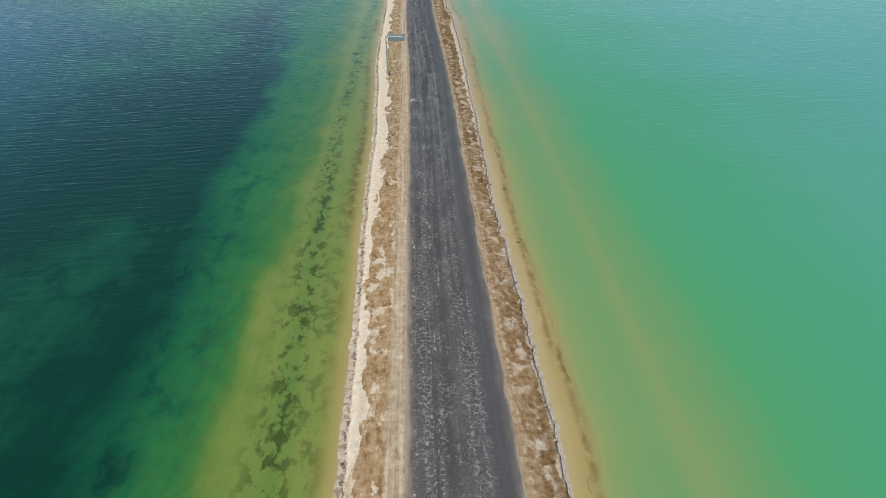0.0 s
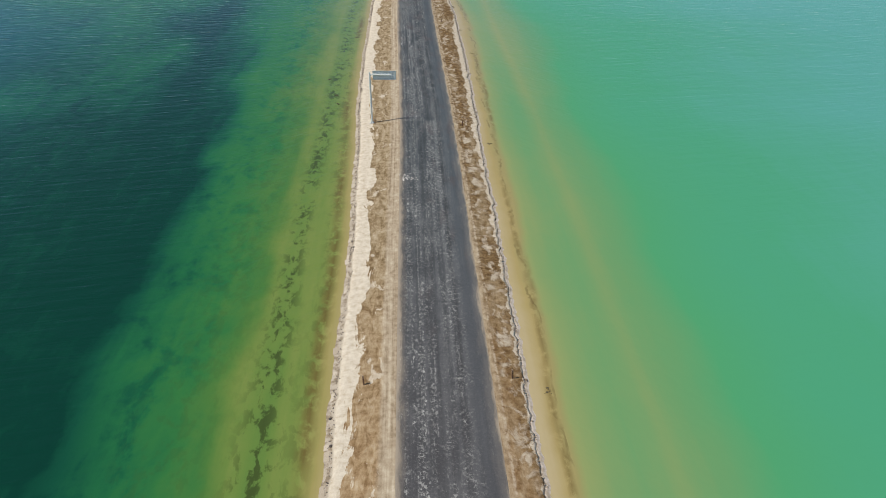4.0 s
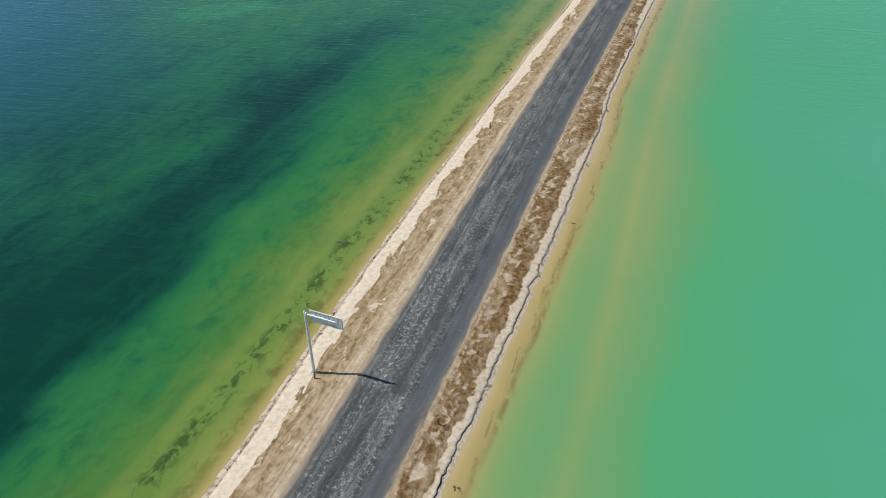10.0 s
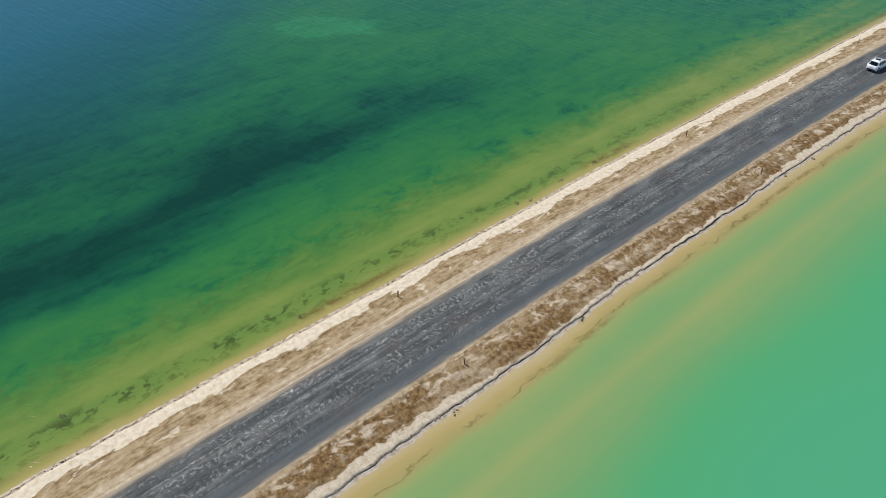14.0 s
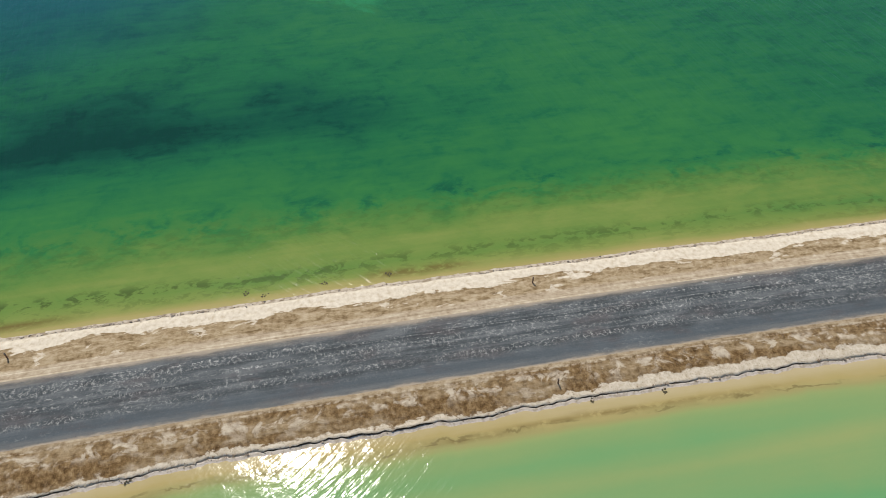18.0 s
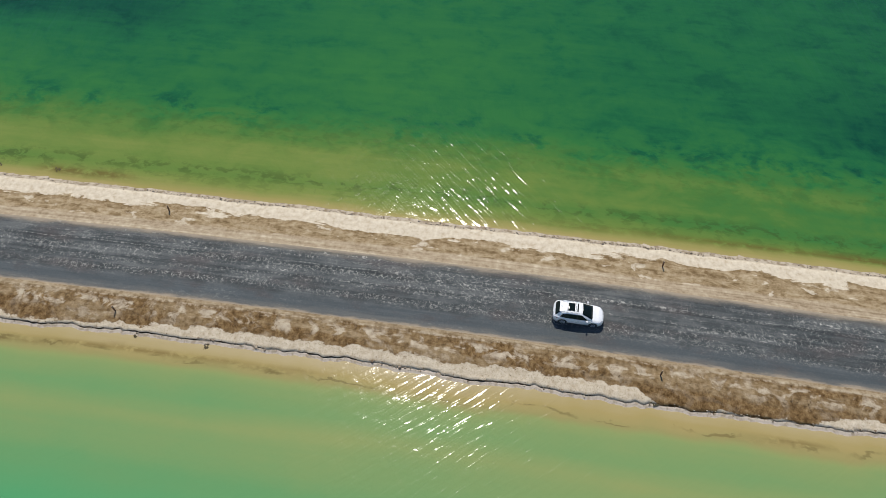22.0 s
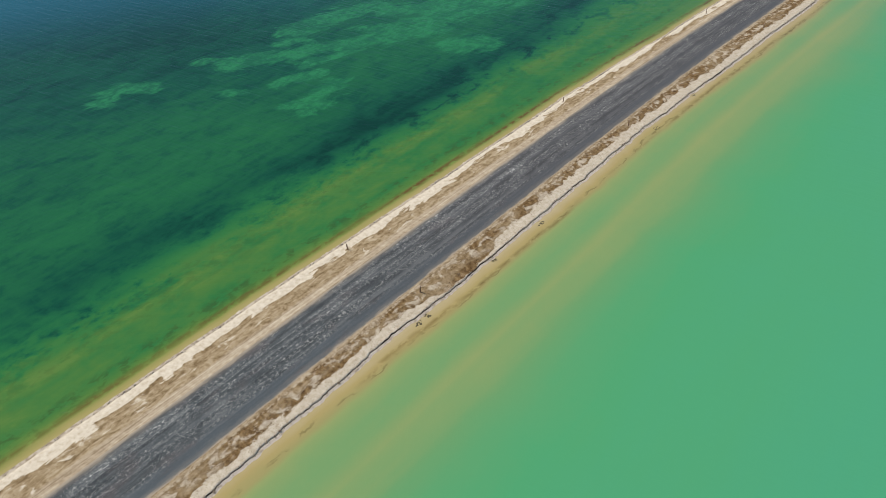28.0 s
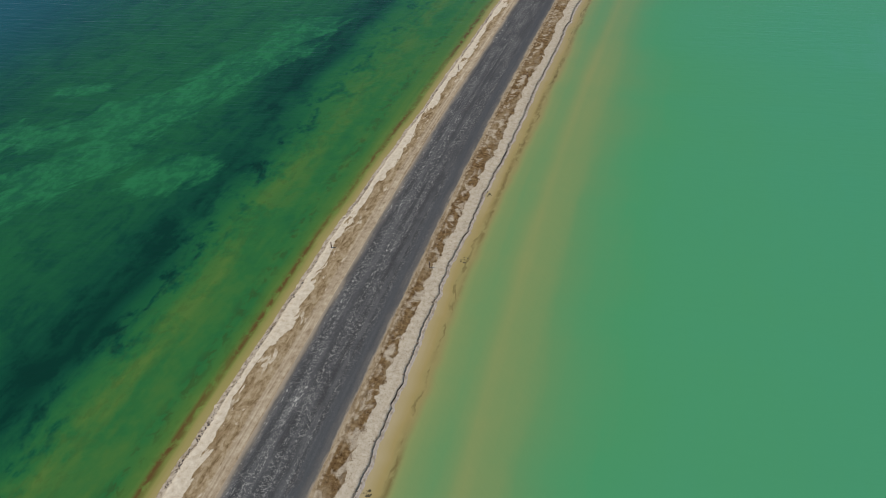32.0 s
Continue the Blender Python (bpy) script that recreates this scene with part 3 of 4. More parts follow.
def bed(d, s):
    off = left_edge(s) - d
    bent = d + (0.8 * fractal(s, 0, 0.05, 3, 21) + 0.9 * fractal(d, s, 0.09, 3, 22)) * np.clip(off / 8, 0, 1) + 2.6 * fractal(d, s * 0.7, 0.11, 4, 34) * np.exp(-(((d + 26) / 6) ** 2)) + 2.0 * fractal(d, s * 0.55, 0.17, 4, 35) * np.exp(-(((d + 17.5) / 3.5) ** 2))
    late = np.clip((s - 120) / 60, 0, 1)
    shelf = np.interp(off, (-1, 0.1, 1.0, 1.8, 3.0, 8.0), (0.0, 0.03, 0.09, 0.165, 0.205, 0.225)) + late * np.interp(off, (1.4, 2.2, 5, 9), (0.0, 0.11, 0.15, 0.19))
    w = np.clip((-15.0 - bent) / 3.0, 0, 1)
    left = shelf + (lake(bent, s) - shelf) * w * w * (3 - 2 * w)
    for x, y, a, b, k in PATCHES:
        left = left + k * np.exp(-(((d - x) / a) ** 2) - ((s - y) / b) ** 2)
    left = left + 0.055 * np.exp(-(((d - weed_line(s)) / 1.1) ** 2)) + late * (0.04 + 0.06 * fractal(d, s * 0.05, 0.8, 3, 33)) * np.clip(off / 3 - 0.5, 0, 1) * np.clip((20 - off) / 8, 0, 1)
    left = left + 0.07 * fractal(d, s * 0.5, 0.05, 4, 8) * np.clip((off - 10) / 10, 0, 1)
    off = d - right_edge(s)
    reach = 1.0 + 0.30 * fractal(s, 0, 0.05, 3, 23)
    # beyond about 50 m the tone climbs to the sky-tinted stop
    right = np.interp(off / reach, (-1, 0.4, 1.3, 2.2, 3.2, 5.0, 7.0, 12.0, 16.0, 24.0, 40.0, 52.0, 92.0), (0.0, 0.02, 0.07, 0.125, 0.25, 0.33, 0.37, 0.42, 0.54, 0.66, 0.76, 0.81, 1.0))
    # the drowned sand bar: a sharp inner edge, a long outer slope, and a fainter second crest
    bar = 14.9 + 0.9 * fractal(s, 0, 0.022, 5, 9)
    crest = np.where(d < bar, 1.4, 5.2)
    strong = 0.12 + 0.05 * fractal(s, d * 0.15, 0.05, 4, 24)
    right = right - strong * np.interp(s, (-60, 30), (0.65, 1.0)) * np.exp(-(((d - bar) / crest) ** 2)) - 0.030 * np.exp(-(((d - bar - 0.2) / 0.5) ** 2)) - 0.018 * np.exp(-(((d - bar - 3.4 - 2 * fractal(s, 3, 0.03, 3, 30)) / 1.3) ** 2)) + 0.05 * fractal(d, s * 0.25, 0.08, 3, 10)
    # bluer tone along the first stretch, painting in the sky's reflection
    right = right + np.interp(s, (-70, 60, 130), (0.15, 0.13, 0.0)) * np.clip((off - 7) / 14, 0, 1)
    return np.clip(np.where(d < 0, left, right), 0, 1)


def depth(d, s):
    """Open water far from the left bank, where painted blue sky reflection hides the bed."""
    start = np.interp(s, (-90, -20, 30, 60, 90, 200, 250, 300), (40, 44, 48, 56, 85, 85, 62, 54)) + 9 * fractal(d, s, 0.03, 3, 36)
    w = np.clip((-d - start) / 60, 0, 1)
    return np.where(d < 0, 0.95 * w * w * (3 - 2 * w), 0)


def shoals(d, s):
    near = 0.0
    for w, *chain in SHOALS:
        for (x, y), (x2, y2) in zip(chain, chain[1:]):
            ux, uy = x2 - x, y2 - y
            f = np.clip(((d - x) * ux + (s - y) * uy) / (ux * ux + uy * uy), 0, 1)
            off2 = (d - x - f * ux) ** 2 + (s - y - f * uy) ** 2
            near = np.maximum(near, np.exp(-0.36 * off2 / (w * w)))
    return np.where(d < 0, near, 0.0) * 2.9 - 1.45


def meadow(d, s):
    late = np.clip((s - 20) / 50, 0, 1)
    line = -21.8 + 1.0 * fractal(s, 2, 0.03, 3, 29)
    return np.where(d < 0, (0.55 + 0.35 * late) * np.exp(-(((d - line) / (3.2 - 0.9 * late)) ** 2)) + 0.25 * np.clip((-24 - d) / 6, 0, 1) * np.clip((d + 95) / 40, 0, 1), 0)


def weed(d, s):
    line = weed_line(s)
    strong = 1 - 0.45 * np.clip((s - 30) / 60, 0, 1)
    off = left_edge(s) - d
    return np.where(d < 0, strong * np.exp(-(((d - line) / np.interp(s, (-70, -30), (1.7, 0.85))) ** 2)) + 0.4 * strong * np.exp(-(((off - 2.3) / 0.55) ** 2)) + 0.22 * np.exp(-(((d + 19) / 3.0) ** 2)), 0)


def wrack(d, s):
    off = left_edge(s) - d
    some = np.clip(fractal(s, 0, 0.07, 3, 26) * 2.4 + 0.15, 0, 1)
    late = np.clip((s - 120) / 60, 0, 1)
    right = d - right_edge(s)
    out = 1.9 + 0.7 * fractal(s, 0, 0.08, 3, 27)
    return np.where(d < 0, (some + late) * np.exp(-(((off - 1.8 - 0.15 * late) / (0.48 - 0.20 * late)) ** 2)), np.clip(fractal(s, 5, 0.06, 3, 28) * 2 + 0.4, 0, 0.8) * np.exp(-(((right - out) / 0.22) ** 2)))


def mottle(d, s):
    slope = np.exp(-(((d + 21.5) / 4.0) ** 2))
    return np.where(d < 0, np.interp(-d, (9, 11, 16, 30, 90, 120), (0.03, 0.08, 0.12, 0.17, 0.17, 0.08)) + 0.15 * slope + 0.18 * np.clip((s - 120) / 60, 0, 1) * np.clip((-10.5 - d) / 2, 0, 1) * np.clip((d + 30) / 5, 0, 1), 0.05)


half = np.r_[5.0, 6.5, np.arange(7.0, 30.0, 0.4), np.arange(30.0, 100.0, 1.0), np.arange(100.0, 140.0, 4.0), 140, 170, 220, 320, 600, 1500, 4000]
w_along = np.r_[-4000, -1500, -600, -300, -220, np.arange(-180.0, 440.0, 1.0), 460, 500, 600, 900, 1800, 4000]
water = sheet("water", w_along, np.r_[-half[::-1], half], WATER_Z, WATER, {"bed": bed, "weed": weed, "mottle": mottle, "wrack": wrack, "shoal": shoals, "depth": depth, "meadow": meadow})
tagged(water, "green and turquoise lake water with ripples, shallow along the banks", "lake", kind="structure")

# ---- things ----
def part(name, bm, material, parent, label="", smooth=False):
    me = bpy.data.meshes.new(name)
    bm.normal_update()
    for f in bm.faces:
        f.smooth = smooth
    bm.to_mesh(me)
    bm.free()
    me.materials.append(material)
    ob = new(name, me)
    ob.parent = parent
    if label:
        ob["label"] = label
    return ob


def box(x, y, z, sx, sy, sz, bevel=0.0, bm=None):
    bm = bm or bmesh.new()
    vs = bmesh.ops.create_cube(bm, size=1.0)["verts"]
    bmesh.ops.scale(bm, vec=(sx, sy, sz), verts=vs)
    bmesh.ops.translate(bm, vec=(x, y, z), verts=vs)
    if bevel:
        bmesh.ops.bevel(bm, geom=list({e for v in vs for e in v.link_edges}), offset=bevel, segments=2, affect="EDGES", profile=0.5)
    return bm


def tube(a, b, r, r2=None, n=12, bm=None):
    bm = bm or bmesh.new()
    a, b = Vector(a), Vector(b)
    m = Matrix.Translation((a + b) / 2) @ (b - a).to_track_quat("Z", "Y").to_matrix().to_4x4()
    bmesh.ops.create_cone(bm, cap_ends=True, segments=n, radius1=r, radius2=r if r2 is None else r2, depth=(b - a).length, matrix=m)
    return bm


def panel(a, b, c, d, out, bulge=0.0, thick=0.012, nu=6, nv=5):
    """A curved plate between four corners, going round; out: the way it faces."""
    a, b, c, d, out = (Vector(v) for v in (a, b, c, d, out))
    out.normalize()
    bm = bmesh.new()
    for side in (0.0, -thick):
        grid = []
        for i in range(nv + 1):
            row = []
            for j in range(nu + 1):
                u, v = j / nu, i / nv
                p = a * (1 - u) * (1 - v) + b * u * (1 - v) + c * u * v + d * (1 - u) * v
                row.append(bm.verts.new(p + out * (side + bulge * 4 * u * (1 - u))))
            grid.append(row)
        for i in range(nv):
            for j in range(nu):
                bm.faces.new((grid[i][j], grid[i][j + 1], grid[i + 1][j + 1], grid[i + 1][j]))
        if side == 0.0:
            top = grid
    ring = lambda g: g[0][:-1] + [r[-1] for r in g[:-1]] + g[-1][:0:-1] + [r[0] for r in g[:0:-1]]
    r1, r2 = ring(top), ring(grid)
    for k in range(len(r1)):
        bm.faces.new((r1[k], r1[(k + 1) % len(r1)], r2[(k + 1) % len(r1)], r2[k]))
    bmesh.ops.recalc_face_normals(bm, faces=bm.faces)
    return bm


def loft(stations):
    """A shell through half cross-sections (y, [(x, z), ...] from sill to the middle), mirrored, closed below and at both ends."""
    bm = bmesh.new()
    rings = []
    for y, pts in stations:
        full = [(x, z) for x, z in pts] + [(-x, z) for x, z in reversed(pts) if x > 1e-6]
        rings.append([bm.verts.new((x, y, z)) for x, z in full])
    n = len(rings[0])
    for r, q in zip(rings, rings[1:]):
        for k in range(n):
            bm.faces.new((r[k], r[(k + 1) % n], q[(k + 1) % n], q[k]))
    bm.faces.new(rings[0])
    bm.faces.new(rings[-1][::-1])
    bmesh.ops.recalc_face_normals(bm, faces=bm.faces)
    return bm


def plain(name, color, rough=0.5, metal=0.0, wear=0.15, scale=6.0, **more):
    g = Shade(name)
    k = g.noise(g.obj(), scale, 5, 0.65)
    c = g.mix(g.step(k, 0.35, 0.7), tuple(v * (1 - wear) for v in color), tuple(min(1, v * (1 + wear)) for v in color))
    return g.done(c, g.step(k, 0.3, 0.7, max(0.02, rough - 0.08), min(1, rough + 0.08)), metal, normal=g.bump(k, 0.15, 0.01), **more)


PAINT = plain("white_car_paint", (0.88, 0.885, 0.89), 0.28, wear=0.03, scale=2.0, Coat_Weight=0.6)
GLASS = plain("tinted_glass", (0.004, 0.009, 0.009), 0.05, wear=0.1, Specular_IOR_Level=0.16)
BLACK = plain("black_plastic", (0.02, 0.02, 0.022), 0.55)
RUBBER = plain("tyre_rubber", (0.022, 0.021, 0.02), 0.85)
ALLOY = plain("alloy_metal", (0.55, 0.56, 0.57), 0.3, 0.85)
CHROME = plain("silver_rail", (0.72, 0.73, 0.74), 0.25, 0.7)
RED_LAMP = plain("red_lamp", (0.42, 0.015, 0.02), 0.15)
CLEAR_LAMP = plain("clear_lamp", (0.62, 0.65, 0.67), 0.08, 0.2)
PLATE = plain("plate_white", (0.70, 0.72, 0.74), 0.4)
STEEL = plain("galvanised_steel", (0.70, 0.72, 0.68), 0.45, 0.15, wear=0.12)
SIGN_BACK = plain("aluminium_sheet", (0.66, 0.69, 0.67), 0.5, 0.1, wear=0.12)
SIGN_FACE = plain("sign_face", (0.02, 0.12, 0.30), 0.4)
POST_PAINT = plain("weathered_post", (0.19, 0.10, 0.055), 0.8, wear=0.35, scale=14)
POST_TOP = plain("chipped_band", (0.34, 0.25, 0.17), 0.7, wear=0.3, scale=20)
CONCRETE = plain("footing_concrete", (0.46, 0.43, 0.38), 0.9, wear=0.2)


table_y = np.arange(-130.0, 340.0, 0.1)
table_m, table_l, table_r = middle(table_y), left_edge(table_y), scarp_line(table_y)
mid_at = lambda y: float(np.interp(y, table_y, table_m))
left_at = lambda y: float(np.interp(y, table_y, table_l))
right_at = lambda y: float(np.interp(y, table_y, table_r))


def ground_z(x, y):
    d = x - mid_at(y)
    le_, re_ = left_at(y), right_at(y)
    if abs(d) <= 3.6:
        return 0.03 - 0.004 * abs(d) ** 1.6
    if d < 0:
        return float(np.interp(d - le_, (-3, -0.9, -0.45, 0.0, 0.35, 2.5, 6.0), (-1.3, -0.78, -0.60, -0.48, -0.30, -0.14, -0.06)))
    return float(np.interp(d - re_, (-6.0, -2.0, -0.05, -0.01, 0.10, 0.32, 1.3, 3.0), (-0.05, -0.12, -0.42, -0.51, -0.53, -0.62, -0.80, -1.2)))


# ---- the car ----
def car():
    root = new("car")
    R_ARCH, WHEELS = 0.40, (1.35, -1.34)
    ys = (2.26, 2.20, 2.05, 1.80, 1.40, 0.95, 0.15, -0.60, -1.40, -1.85, -2.08, -2.20, -2.26)
    wide = (0.38, 0.58, 0.76, 0.875, 0.91, 0.92, 0.92, 0.92, 0.915, 0.89, 0.83, 0.73, 0.55)
    belt = (0.60, 0.70, 0.80, 0.90, 0.96, 0.99, 1.00, 1.03, 1.07, 1.10, 1.06, 0.92, 0.74)
    top = (0.64, 0.76, 0.90, 1.00, 1.07, 1.11, 1.06, 1.08, 1.11, 1.13, 1.10, 0.95, 0.76)
    sill = (0.36, 0.27, 0.24, 0.24, 0.24, 0.24, 0.24, 0.24, 0.24, 0.25, 0.29, 0.33, 0.38)
    stations = []
    for y in np.linspace(2.26, -2.26, 100):
        w, zb, zt, zs = (float(np.interp(-y, [-v for v in ys], c)) for c in (wide, belt, top, sill))
        for wy in WHEELS:
            if abs(y - wy) < R_ARCH:
                zs = max(zs, 0.345 + math.sqrt(R_ARCH**2 - (y - wy) ** 2))
        zs = min(zs, zb - 0.12)
        stations.append((float(y), [(w * 0.95, zs), (w * 0.99, zs + 0.35 * (zb - zs)), (w, zs + 0.68 * (zb - zs)), (w * 0.985, zb - 0.035), (w * 0.94, zb + 0.01), (w * 0.66, zt - 0.025), (w * 0.33, zt - 0.005), (0.0, zt)]))
    part("body", loft(stations), PAINT, root, "white painted lower body", smooth=True)
    # cabin: pillars and roof in one shell
    cabin = []
    for y in np.linspace(1.22, -2.06, 44):
        h = float(np.interp(-y, (-1.22, -0.74, -0.25, 0.0, 0.6, 1.2, 1.55, 1.72, 2.06), (1.06, 1.34, 1.57, 1.625, 1.655, 1.63, 1.565, 1.48, 1.10)))
        k = (h - 1.05) / 0.6
        wb = float(np.interp(-y, (-1.2, -0.5, 0.4, 1.4, 2.06), (0.80, 0.875, 0.885, 0.87, 0.76)))
        wt = wb - 0.26 * max(k, 0.05)
        cabin.append((float(y), [(wb, 0.98), (wb - 0.03, 1.06), (wt + 0.03, max(h - 0.10, 1.065)), (wt - 0.05, max(h - 0.03, 1.07)), (wt * 0.5, h + 0.01), (0.0, h + 0.02)]))
    part("roof", loft(cabin), PAINT, root, "white roof and pillars", smooth=True)
    part("windscreen", panel((-0.72, 1.20, 1.105), (0.72, 1.20, 1.105), (0.565, 0.27, 1.595), (-0.565, 0.27, 1.595), (0, 0.5, 0.86), 0.045), GLASS, root, "dark tinted windscreen", smooth=True)
    part("rear_window", panel((0.66, -2.085, 1.11), (-0.66, -2.085, 1.11), (-0.57, -1.74, 1.53), (0.57, -1.74, 1.53), (0, -0.80, 0.6), 0.03), GLASS, root, "dark tinted rear window", smooth=True)
    for sx in (1, -1):
        for y0, y1, t0, t1 in ((0.86, -0.10, 0.22, -0.12), (-0.13, -0.98, -0.15, -0.96), (-1.01, -1.66, -0.99, -1.40)):
            low = lambda y: (sx * (0.885 - 0.03 * max(0, -y - 0.9)), y, 1.085 + 0.02 * max(0, -y) + 0.10 * max(0, -y - 0.95))
            hi = lambda y: (sx * (0.672 - 0.02 * max(0, -y - 0.9)), y, 1.515 - 0.09 * max(0, -y - 0.9))
            part("side_window", panel(low(y0), low(y1), hi(t1), hi(t0), (sx * 0.9, 0, 0.42), 0.0, nu=4, nv=3), GLASS, root, "dark tinted side window")
        for y in (-0.115, -0.985):
            part("pillar_trim", panel(low(y + 0.03), low(y - 0.03), hi(y - 0.03), hi(y + 0.03), (sx * 0.9, 0, 0.42), -0.004, nu=2, nv=3), BLACK, root, "black trim between the side windows")
        part("roof_rail", tube((sx * 0.60, 0.0, 1.665), (sx * 0.58, -1.55, 1.665), 0.022, n=8), CHROME, root, "silver roof rail")
        mirror = part("wing_mirror", box(sx * 1.00, 0.74, 1.10, 0.20, 0.12, 0.15, 0.03), PAINT, root, "white wing mirror")
        part("mirror_glass", box(sx * 1.01, 0.673, 1.10, 0.15, 0.012, 0.11), GLASS, mirror)
        part("headlamp", panel((sx * 0.52, 2.215, 0.70), (sx * 0.86, 1.97, 0.76), (sx * 0.86, 1.84, 0.90), (sx * 0.55, 2.08, 0.87), (sx * 0.5, 0.7, 0.6), 0.015), CLEAR_LAMP, root, "clear headlamp")
        part("tail_lamp", panel((sx * 0.89, -1.90, 0.86), (sx * 0.66, -2.235, 0.86), (sx * 0.66, -2.12, 1.06), (sx * 0.89, -1.86, 1.06), (sx * 0.6, -0.8, 0.1), 0.02), RED_LAMP, root, "red tail lamp")
        for y in (0.05, -0.92):
            part("door_handle", box(sx * 0.925, y, 0.93, 0.03, 0.18, 0.03, 0.008), PAINT, root)
        part("sill_trim", box(sx * 0.885, 0.0, 0.27, 0.06, 1.85, 0.12, 0.02), BLACK, root, "black plastic sill")
        for wy in WHEELS:
            wheel = part("wheel", tube((sx * 0.70, wy, 0.345), (sx * 0.86, wy, 0.345), 0.20, n=20), BLACK, root)
            bm = tube((sx * 0.66, wy, 0.345), (sx * 0.885, wy, 0.345), 0.345, n=32)
            bmesh.ops.bevel(bm, geom=[e for e in bm.edges if abs(e.verts[0].co.x - e.verts[1].co.x) < 1e-4], offset=0.03, segments=2, affect="EDGES", profile=0.5)
            part("tyre", bm, RUBBER, wheel, "black rubber tyre", smooth=False)
            rim = tube((sx * 0.876, wy, 0.345), (sx * 0.892, wy, 0.345), 0.06, n=16)
            for k in range(10):
                a = k * math.tau / 10
                tube((sx * 0.888, wy + 0.05 * math.cos(a), 0.345 + 0.05 * math.sin(a)), (sx * 0.888, wy + 0.225 * math.cos(a), 0.345 + 0.225 * math.sin(a)), 0.020, n=6, bm=rim)
            for k in range(24):
                a, b = k * math.tau / 24, (k + 1) * math.tau / 24
                tube((sx * 0.886, wy + 0.235 * math.cos(a), 0.345 + 0.235 * math.sin(a)), (sx * 0.886, wy + 0.235 * math.cos(b), 0.345 + 0.235 * math.sin(b)), 0.016, n=6, bm=rim)
            part("rim", rim, ALLOY, wheel, "silver spoked rim")
    part("sunroof", panel((-0.40, -0.42, 1.678), (0.40, -0.42, 1.678), (0.40, -1.02, 1.672), (-0.40, -1.02, 1.672), (0, 0, 1), 0.012), GLASS, root, "dark glass sunroof panel", smooth=True)
    part("sunroof", panel((-0.42, -0.10, 1.662), (0.42, -0.10, 1.662), (0.42, -0.22, 1.668), (-0.42, -0.22, 1.668), (0, 0, 1), 0.012), GLASS, root, "narrow dark glass roof panel", smooth=True)
    for y in (-0.32, -1.10):
        part("cross_bar", tube((-0.60, y, 1.705), (0.60, y, 1.705), 0.018, n=8), CHROME, root, "silver roof cross bar")
    part("spoiler", box(0, -1.66, 1.585, 1.10, 0.20, 0.03, 0.012), PAINT, root)
    part("front_bumper", box(0, 2.235, 0.42, 1.15, 0.08, 0.16, 0.03), BLACK, root, "black lower grille")
    part("grille", box(0, 2.262, 0.60, 0.85, 0.03, 0.09, 0.012), BLACK, root)
    part("rear_bumper", box(0, -2.24, 0.44, 1.30, 0.08, 0.16, 0.03), BLACK, root, "black plastic rear bumper trim")
    part("number_plate", box(0, -2.268, 0.78, 0.46, 0.015, 0.14, 0.004), PLATE, root, "plain white number plate")
    part("wiper", tube((-0.45, 1.20, 1.118), (0.15, 1.12, 1.165), 0.010, n=6), BLACK, root)
    part("exhaust", tube((0.5, -2.27, 0.30), (0.5, -2.0, 0.30), 0.03, n=10), ALLOY, root)
    part("floor_pan", box(0, 0, 0.26, 1.55, 3.9, 0.10, 0.03), BLACK, root)
    part("aerial", tube((0, -1.52, 1.62), (0, -1.68, 1.72), 0.012, 0.006, n=8), BLACK, root)
    return tagged(root, "white compact sport utility car with sunroof on the road", "car")


CAR_Y = 141.05
vehicle = car()
vehicle.matrix_basis = pose(0.60, CAR_Y, 0.025, 0, 0, -heading(CAR_Y))


